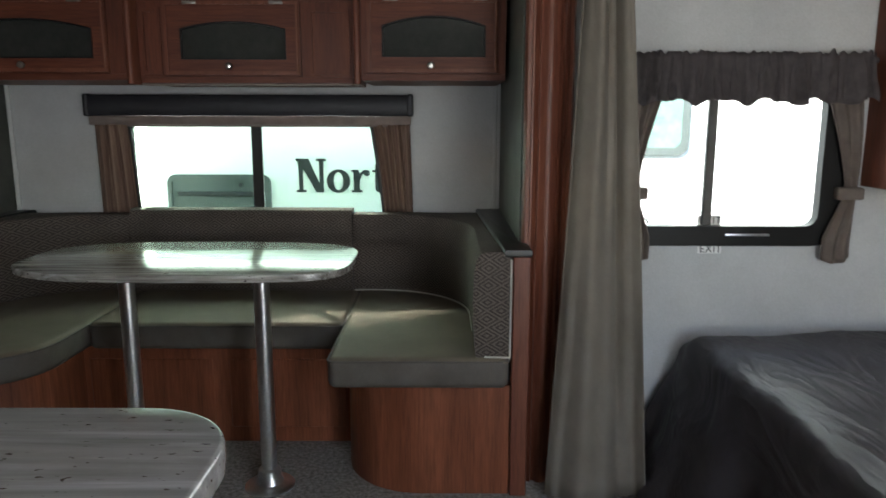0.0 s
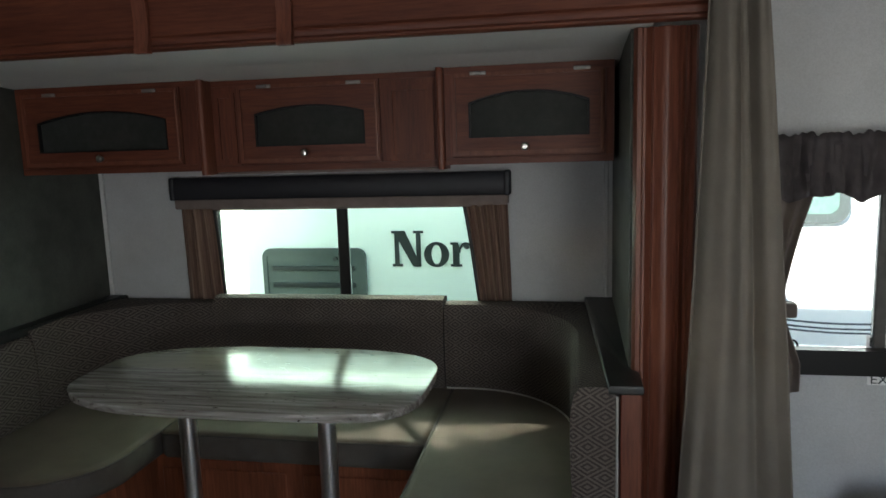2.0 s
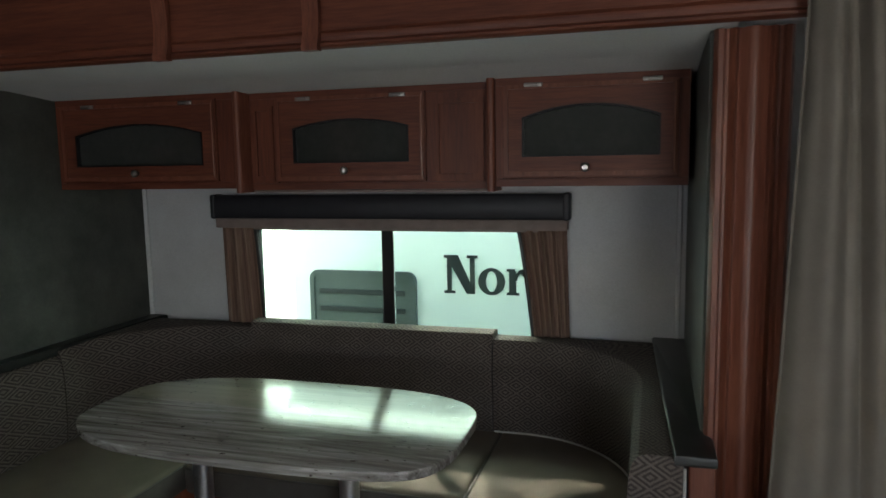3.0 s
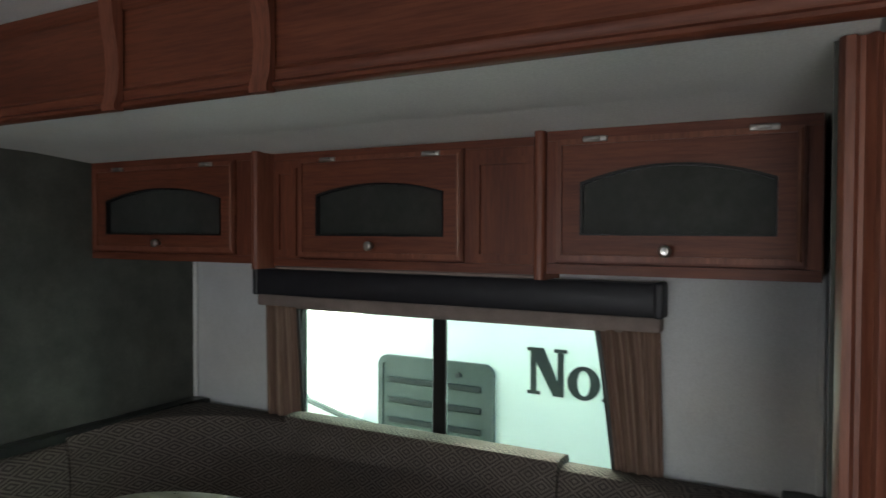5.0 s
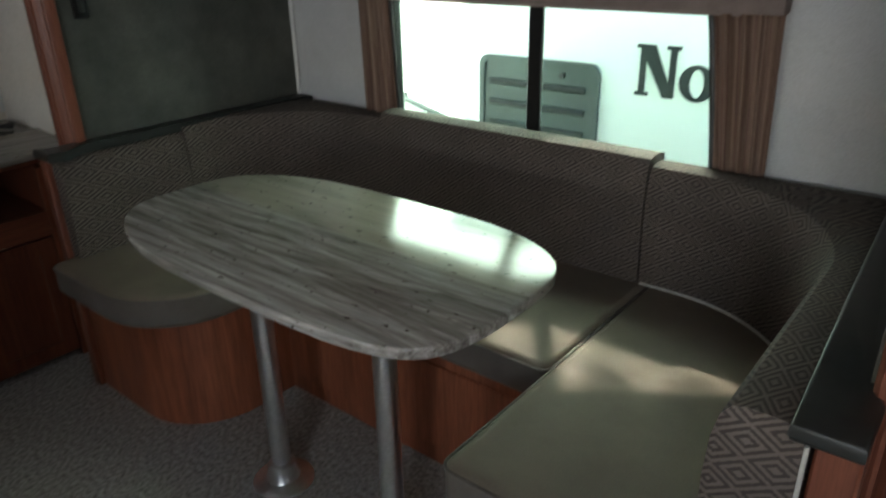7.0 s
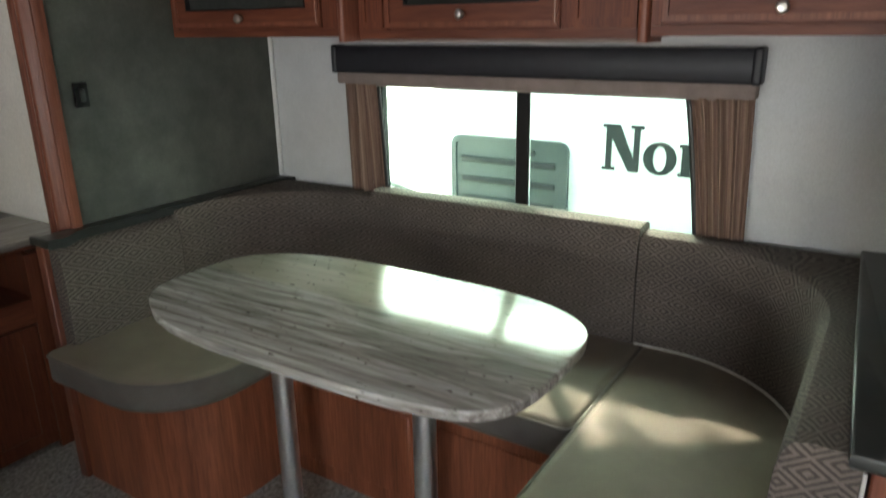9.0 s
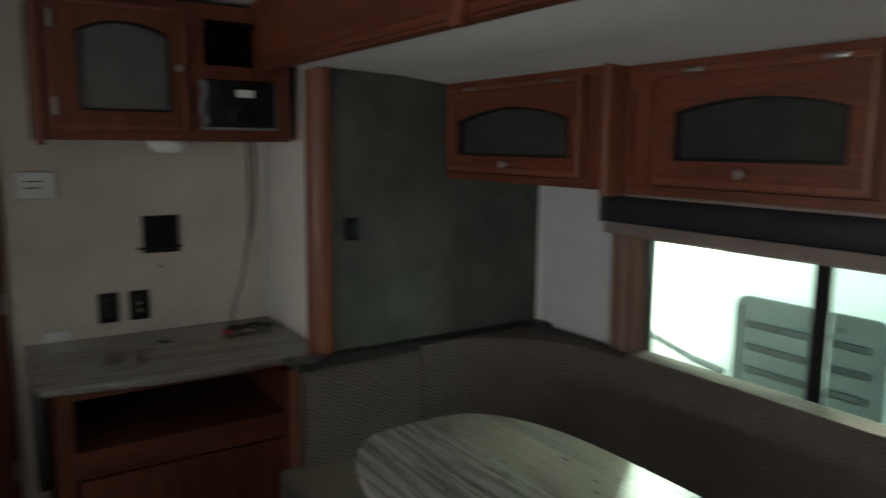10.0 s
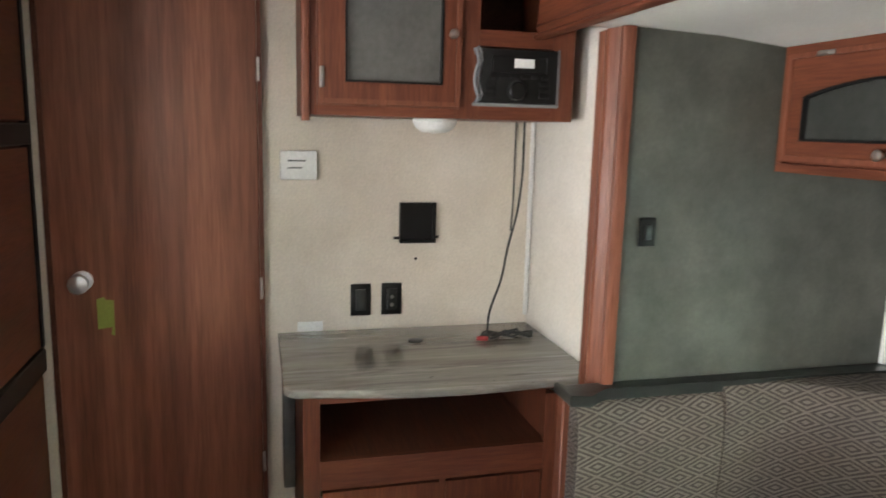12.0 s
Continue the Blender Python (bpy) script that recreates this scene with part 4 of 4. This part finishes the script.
uc = thing("wall_cabinet", (-2.3, 1.79, 1.46), "cherry wall cabinet with glass door, open shelf and radio", "cabinet")
UX, U0, U1 = -2.141, 1.466, 1.888
YA, YM, YE = 1.418, 1.838, 2.158
for y in ((YA, YA + 0.016), (YE - 0.016, YE)):
    box("side", (XW + 0.002, UX - 0.0205), y, (U0, U1), WOOD_Z, uc)
box("divider", (XW + 0.002, UX - 0.0205), (YM - 0.008, YM + 0.008), (U0 + 0.0165, U1 - 0.0165), WOOD_Z, uc)
for z in ((U0, U0 + 0.016), (U1 - 0.016, U1)):
    box("board", (XW + 0.002, UX - 0.0205), (YA + 0.0165, YE - 0.0165), z, WOOD_Y, uc)
box("shelf", (XW + 0.002, UX - 0.0205), (YM + 0.0085, YE - 0.0165), (1.685, 1.701), WOOD_Y, uc)
box("back", (XW + 0.002, XW + 0.010), (YA + 0.0165, YE - 0.0165), (U0 + 0.0165, U1 - 0.0165), WOOD_DARK, uc)
for y in ((YA, YA + 0.03), (YM - 0.022, YM + 0.042), (2.092, YE)):
    box("face_stile", (UX - 0.02, UX), y, (U0, U1), WOOD_Z, uc)
for y in ((YA + 0.0305, YM - 0.0225), (YM + 0.0425, 2.0915)):
    for z in ((U0, U0 + 0.04), (U1 - 0.045, U1)):
        box("face_rail", (UX - 0.02, UX), y, z, WOOD_Y, uc)
box("face_rail", (UX - 0.02, UX), (YM + 0.0425, 2.0915), (1.66, 1.703), WOOD_Y, uc)
cabinet_door(uc, (1.447, 1.826), (1.492, 1.862), (1.520, 1.772, 1.553, 1.772, 1.806), UX + 0.021, GREY_GLASS, (1.798, 1.682), [(1.458, 1.56, False), (1.458, 1.80, False)], "x", WOOD_Z)
prism("edge_post", round_rect(UX - 0.02, UX + 0.012, YA - 0.010, YA + 0.012, 0.006, 3), U0 - 0.016, U1, WOOD_TRIM, uc)

radio = thing("car_radio", (UX, 1.985, 1.51), "black car radio with clear wrapping film in the cabinet", "radio")
box("face", (UX - 0.1, UX + 0.014), (1.882, 2.104), (1.512, 1.656), BLACK, radio, 0.006, 2)
box("display", (UX + 0.0145, UX + 0.017), (1.912, 2.07), (1.592, 1.635), BLACK, radio, 0.003)
lathe("dial", [(0.024, 0.014), (0.024, 0.026), (0.020, 0.030), (0.001, 0.031)], (UX, 1.985, 1.545), BLACK, radio, "x", 24)
frame_ring("dial_ring", [(1.985 + 0.029 * math.cos(a), 1.545 + 0.029 * math.sin(a)) for a in [2 * math.pi * k / 24 for k in range(24)]],
           [(1.985 + 0.025 * math.cos(a), 1.545 + 0.025 * math.sin(a)) for a in [2 * math.pi * k / 24 for k in range(24)]], UX + 0.0145, UX + 0.017, VENT_DARK, radio, (1, 2, 0))
for k in range(6):
    box("button", (UX + 0.0145, UX + 0.018), (1.905 + 0.03 * k, 1.927 + 0.03 * k), (1.578, 1.587), BLACK, radio, 0.001)
for k in range(3):
    for y in (1.895, 2.05):
        box("button", (UX + 0.0145, UX + 0.018), (y, y + 0.03), (1.526 + 0.017 * k, 1.537 + 0.017 * k), BLACK, radio, 0.001)
box("sticker", (UX + 0.0175, UX + 0.0185), (1.975, 2.032), (1.606, 1.630), WHITE_PLASTIC, radio, label="white price sticker")
film = []
for k in range(9):
    film.append((UX + 0.018 + 0.006 * math.sin(k * 2.1), 1.868 + 0.006 * math.sin(k * 1.3), 1.508 + 0.018 * k))
tube("film_fold", film, 0.005, FILM, radio, 5, label="crumpled clear film")
tube("film_fold", [(p[0] - 0.004, p[1] + 0.011, p[2] + 0.006) for p in film], 0.0035, FILM, radio, 5)
box("film_rim", (UX + 0.002, UX + 0.006), (1.862, 2.113), (1.502, 1.511), FILM, radio, 0.001)
box("film_rim", (UX + 0.002, UX + 0.006), (2.105, 2.113), (1.512, 1.66), FILM, radio, 0.001)

puck = thing("cabinet_light", (-2.28, 1.80, 1.465), "white dome light under the wall cabinet", "lamp")
lathe("dome", [(0.062, 1.4655), (0.064, 1.458), (0.055, 1.440), (0.036, 1.428), (0.002, 1.424)], (-2.26, 1.79, 0), WHITE_PLASTIC, puck, "z", 24)

cable = thing("power_cable", (-2.36, 2.0, 0.80), "thin black cable hanging from the cabinet and coiled on the desk", "cable")
pts = []
way = [(-2.42, 2.125, 1.466), (-2.43, 2.13, 1.30), (-2.45, 2.125, 1.17), (-2.46, 2.10, 1.06), (-2.44, 2.075, 0.95), (-2.41, 2.025, 0.85), (-2.39, 2.015, 0.781)]
for a, c in zip(way, way[1:]):
    for k in range(6):
        pts.append(Vector(a).lerp(Vector(c), k / 6))
for _ in range(3):
    pts = [pts[0]] + [(pts[k - 1] + pts[k] * 2 + pts[k + 1]) / 4 for k in range(1, len(pts) - 1)] + [pts[-1]]
tube("wire", pts, 0.0042, RUBBER, cable)
coil = [(-2.36 + 0.020 * math.sin(2.05 * a), 2.07 + 0.085 * math.cos(a), 0.779 + 0.004 * (k % 5)) for k, a in enumerate([2 * math.pi * j / 24 for j in range(66)])]
tube("coil", coil, 0.0042, RUBBER, cable)
tube("plug", [(-2.345, 1.965, 0.782), (-2.335, 2.0, 0.782)], 0.008, RED_PLUG, cable, label="red cable end")
tube("wall_wire", [(XW + 0.008, 2.14, 1.466), (XW + 0.008, 2.14, 1.2), (XW + 0.008, 2.135, 1.1)], 0.003, RUBBER, cable)

th = thing("thermostat", (XW, 1.42, 1.272), "white square thermostat on the beige wall", "thermostat")
box("case", (XW + 0.001, XW + 0.024), (1.365, 1.478), (1.270, 1.360), WHITE_PLASTIC, th, 0.005, 2)
for z, w in ((1.327, 0.055), (1.305, 0.045)):
    box("mark", (XW + 0.024, XW + 0.025), (1.388, 1.388 + w), (z, z + 0.004), VENT_GREY, th)
tv = thing("cable_box", (XW, 1.81, 1.065), "black recessed media box in the wall", "wall box")
frame_ring("rim", [(1.747, 1.063), (1.868, 1.063), (1.868, 1.197), (1.747, 1.197)], [(1.757, 1.073), (1.858, 1.073), (1.858, 1.187), (1.757, 1.187)], XW + 0.001, XW + 0.020, BLACK, tv, (1, 2, 0))
box("inside", (XW + 0.001, XW + 0.006), (1.7575, 1.8575), (1.0735, 1.1865), BLACK, tv)
box("tab", (XW + 0.001, XW + 0.014), (1.728, 1.7465), (1.076, 1.083), BLACK, tv)
box("tab", (XW + 0.001, XW + 0.014), (1.8685, 1.880), (1.078, 1.086), BLACK, tv)
screw = thing("wall_screw", (XW, 1.80, 1.01), "small dark screw hole in the wall", "screw")
lathe("head", [(0.005, 0.001), (0.005, 0.003), (0.001, 0.004)], (XW, 1.805, 1.008), BLACK, screw, "x", 8)


def outlet(y, duplex):
    ob = thing("outlet", (XW, y, 0.82), "brown-black wall outlet plate above the desk", "outlet", "wall outlets")
    box("plate", (XW + 0.001, XW + 0.008), (y - 0.034, y + 0.034), (0.820, 0.928), BLACK, ob, 0.003, 2)
    box("insert", (XW + 0.008, XW + 0.011), (y - 0.017, y + 0.017), (0.838, 0.910), BLACK_VINYL, ob, 0.003, 2)
    if duplex:
        for z in (0.855, 0.882):
            lathe("jack", [(0.006, 0.011), (0.006, 0.015), (0.003, 0.015)], (XW, y, z), NICKEL, ob, "x", 10)


outlet(1.621, False)
outlet(1.724, True)
lab = thing("paper_label", (XW, 1.46, 0.80), "small white paper label standing on the desk", "label")
box("sheet", (XW + 0.002, XW + 0.005), (1.415, 1.497), (0.7735, 0.806), WHITE_PLASTIC, lab)

# ceiling pucks by the door
for x, y in ((-2.23, 1.10), (-2.23, 0.87)):
    p = thing("ceiling_light", (x, y, ZC), "round white ceiling light, unlit", "lamp", "ceiling lights")
    lathe("dome", [(0.055, ZC - 0.001), (0.055, ZC - 0.012), (0.045, ZC - 0.020), (0.002, ZC - 0.024)], (x, y, 0), WHITE_PLASTIC, p, "z", 24)

# ---- refrigerator ----
fr = thing("refrigerator", (-2.15, 0.35, 0), "built-in refrigerator with dark wooden door panels and black trim", "refrigerator")
box("body", (-2.52, -1.78), (0.0, 0.661), (0.0, ZC - 0.004), WOOD_DARK, fr, 0.003)
box("door", (-2.47, -1.83), (0.662, 0.681), (0.78, 1.36), WOOD_DARK, fr, 0.003)
box("door", (-2.47, -1.83), (0.662, 0.681), (1.43, 1.84), WOOD_DARK, fr, 0.003)
box("lower_panel", (-2.47, -1.83), (0.662, 0.681), (0.04, 0.70), WOOD_DARK, fr, 0.003)
for z in ((0.705, 0.775), (1.365, 1.425)):
    box("rail_trim", (-2.49, -1.81), (0.662, 0.688), z, BLACK, fr, 0.004, label="black trim between the refrigerator doors")
for x in ((-2.492, -2.472), (-1.828, -1.808)):
    box("side_trim", x, (0.662, 0.686), (0.78, 1.84), BLACK, fr, label="black trim beside the refrigerator doors")

# ---- kitchen counter ----
kc = thing("kitchen_counter", (-0.8, 0.2, 0), "kitchen counter with pale travertine laminate top", "counter")
KO = round_rect(-1.45, -0.150, -0.545, 0.627, (0, 0, 0.11, 0.05), 14)
prism("top", KO, 0.866, 0.901, COUNTER_LAMINATE, kc, round_top=0.006)
prism("base", round_rect(-1.43, -0.19, -0.54, 0.54, (0, 0, 0.08, 0.0), 10), 0.0, 0.865, WOOD_PANEL, kc)

# ---- bed ----
bed = thing("bed", (1.6, 1.4, 0), "bed with a dark charcoal satin bedspread hanging to the floor", "bed")


def bed_side(u, v):
    # u runs from the far end of the side to the near end, v from the middle of the top over the edge to the floor
    y = 2.17 - 1.75 * u
    rim = 0.845 + 0.06 * u
    if v < 0.45:
        s = v / 0.45
        x = 2.3 - (2.3 - rim - 0.05) * s
        z = 0.560 - 0.028 * s + 0.006 * math.sin(x * 9 + y * 4) + 0.004 * math.sin(y * 13)
    elif v < 0.55:
        a = (v - 0.45) / 0.10 * math.pi / 2
        x, z = rim + 0.05 - 0.05 * math.sin(a), 0.532 - 0.05 + 0.05 * math.cos(a)
    else:
        s = (v - 0.55) / 0.45
        flare = (0.20 * (1 - u) ** 3 + 0.02) * s ** 1.1
        fold = 0.030 * s * math.sin(u * 19 + 0.8) + 0.014 * s * math.sin(u * 41)
        x, z = rim - flare + fold, 0.482 - 0.45 * s
    if u < 0.06:
        z -= 0.05 * (1 - u / 0.06) if v < 0.55 else 0.05 * (1 - u / 0.06) * (1 - (v - 0.55) / 0.45)
    z += 0.010 * noise.noise((x * 5, y * 5, 0.3)) + 0.007 * abs(noise.noise((x * 9 + y * 5, y * 11 - x * 4, 1.3)))
    x += 0.010 * noise.noise((x * 6, y * 9, z * 7))
    return (x, y, max(z, 0.03))


cloth_sheet("bedspread", 2.4, 1.75, bed_side, BED_CLOTH, bed, 110, 90, 0.006)
box("mattress", (0.98, 2.9), (0.45, 2.16), (0.25, 0.50), WHITE_PLASTIC, bed, 0.03, 3)
box("frame", (1.0, 2.9), (0.47, 2.15), (0.0, 0.249), WOOD_PANEL, bed)
tube("white_hem", [(0.66 + 0.03 * k, 2.10 - 0.05 * k, 0.025 + 0.004 * math.sin(k)) for k in range(6)], 0.018, WHITE_PLASTIC, bed, label="white sheet edge showing at the floor")

oc = thing("bedroom_cabinet", (1.7, 2.0, 1.0), "dark cherry cabinet hanging beside the bed window", "cabinet")
box("body", (1.42, 2.2), (1.95, YS - 0.002), (1.0, ZC - 0.004), WOOD_Z, oc, 0.004)
box("door", (1.445, 2.17), (1.931, 1.949), (1.03, ZC - 0.03), WOOD_Z, oc, 0.004)

# ---- privacy curtain ----
pc = thing("privacy_curtain", (0.52, 2.0, 0.02), "long taupe pleated curtain hanging beside the slide-out post", "curtain")


def drape(u, v):
    l = 0.456 - 0.072 * v ** 1.4
    r = 0.562 + 0.152 * v ** 0.9
    ph = u * 10.5 + 1.4 * math.sin(v * 1.7 + u * 2.3)
    f = 0.028 * math.sin(ph) + 0.007 * math.sin(u * 27 + v * 2.5) + 0.006 * noise.noise((u * 9, v * 5, 2.0))
    return (l + (r - l) * (u + 0.03 * math.sin(ph + 1.2)), 1.985 + f * (0.75 + 0.35 * v) - 0.02 * v, 1.885 - 1.86 * v)


cloth_sheet("cloth", 0.9, 1.86, drape, DRAPE, pc, 90, 30, 0.004)
tube("rail", [(0.44, 1.985, 1.892), (0.62, 1.985, 1.892)], 0.008, WHITE_PLASTIC, pc)

# ---- outside ----
tagged(box("ground", (-60, 60), (-60, 60), (-0.9, -0.7), GRAVEL), "grey gravel lot", "ground", kind="structure")
nt_ = thing("neighbour_trailer", (0.5, 3.62, -0.7), "white travel trailer parked close outside the windows", "trailer")
TY = 3.615
box("body", (-7.5, 6.5), (TY, TY + 2.4), (-0.25, 2.35), TRAILER, nt_)
vo, vi = round_rect(-1.385, -0.845, 0.52, 0.925, 0.045), round_rect(-1.362, -0.868, 0.543, 0.902, 0.03)
frame_ring("vent_frame", vo, vi, TY - 0.018, TY, VENT_GREY, nt_, label="grey framed vent hatch")
prism("vent_panel", vi, TY - 0.010, TY - 0.002, VENT_GREY, nt_, (0, 2, 1), label="grey vent hatch")
for k in range(4):
    box("vent_slot", (-1.335, -0.90), (TY - 0.019, TY - 0.0105), (0.811 - 0.085 * k, 0.836 - 0.085 * k), VENT_DARK, nt_, 0.003)
lathe("vent_lock", [(0.012, -0.022), (0.012, -0.010)], (-1.0, TY, 0.872), VENT_DARK, nt_, "y", 12)
go, gi = round_rect(0.62, 1.330, 1.028, 1.75, 0.06), round_rect(0.66, 1.290, 1.068, 1.71, 0.04)
frame_ring("window_frame", go, gi, TY - 0.02, TY, VENT_GREY, nt_, label="grey window frame of the trailer")
prism("window_pane", gi, TY - 0.012, TY - 0.004, TRAILER_PANE, nt_, (0, 2, 1), label="tinted window of the trailer")


def mark(x, z, pieces, parent):
    """A dark painted mark from outlines, each given from its lower left corner."""
    bm = bmesh.new()
    for k, piece in enumerate(pieces):
        add_prism(bm, [(x + p, z + q) for p, q in piece], TY - 0.004 - 0.0006 * k, TY - 0.0005, (0, 2, 1))
    put(bm, "dark_mark", LETTER, parent)


def bar(x0, x1, z0, z1):
    return [(x0, z0), (x1, z0), (x1, z1), (x0, z1)]


def ring_halves(cx, cz, a, b, ia, ib, a0, a1, n=18):
    """Part of an oval ring, as one outline."""
    t = [radians(a0 + (a1 - a0) * k / n) for k in range(n + 1)]
    return [(cx + a * math.cos(v), cz + b * math.sin(v)) for v in t] + [(cx + ia * math.cos(v), cz + ib * math.sin(v)) for v in reversed(t)]


H = 0.176
mark(-0.712, 0.832, [bar(0.0, 0.052, 0, 0.013), bar(0.014, 0.036, 0.01, H - 0.01), bar(0.0, 0.045, H - 0.013, H), bar(0.108, 0.158, H - 0.013, H), bar(0.122, 0.144, 0.0, H - 0.01),
                     [(0.008, H), (0.066, H), (0.144, 0.0), (0.106, 0.0)]], nt_)
mark(-0.551, 0.832, [ring_halves(0.060, 0.059, 0.062, 0.062, 0.025, 0.047, 80, 280), ring_halves(0.060, 0.059, 0.062, 0.062, 0.025, 0.047, -100, 100)], nt_)
mark(-0.422, 0.832, [bar(0.0, 0.056, 0, 0.012), bar(0.011, 0.043, 0.01, 0.108), bar(0.0, 0.038, 0.106, 0.118), ring_halves(0.074, 0.066, 0.036, 0.052, 0.026, 0.034, 70, 178), ring_halves(0.081, 0.101, 0.016, 0.016, 0.002, 0.002, 0, 350)], nt_)
mark(-0.312, 0.832, [bar(0.014, 0.038, 0.02, 0.146), bar(0.0, 0.062, 0.106, 0.117), ring_halves(0.044, 0.022, 0.030, 0.024, 0.008, 0.012, 180, 330)], nt_)
box("small_mark", (0.02, 0.05), (TY - 0.004, TY - 0.001), (0.70, 0.712), VENT_GREY, nt_)
cab = []
for k in range(25):
    u = k / 24
    cab.append((0.6 + 1.5 * u, TY - 0.10, 0.70 - 0.10 * math.sin(math.pi * u)))
for d in (0, 0.02, 0.035):
    tube("hanging_cable", [(x, y - d, z - d * 0.9) for x, y, z in cab], 0.005, VENT_GREY, nt_, 6)
pole = thing("awning_arm", (-1.9, 3.575, 0.62), "grey metal arm folded against the trailer's side", "awning arm")
tube("arm", [(-2.4, 3.575, 0.83), (-1.80, 3.575, 0.704), (-1.54, 3.575, 0.640), (-1.40, 3.575, 0.622)], 0.014, VENT_GREY, pole)
lathe("joint", [(0.022, -0.02), (0.022, 0.02)], (-1.80, 3.575, 0.704), VENT_DARK, pole, "y", 12)
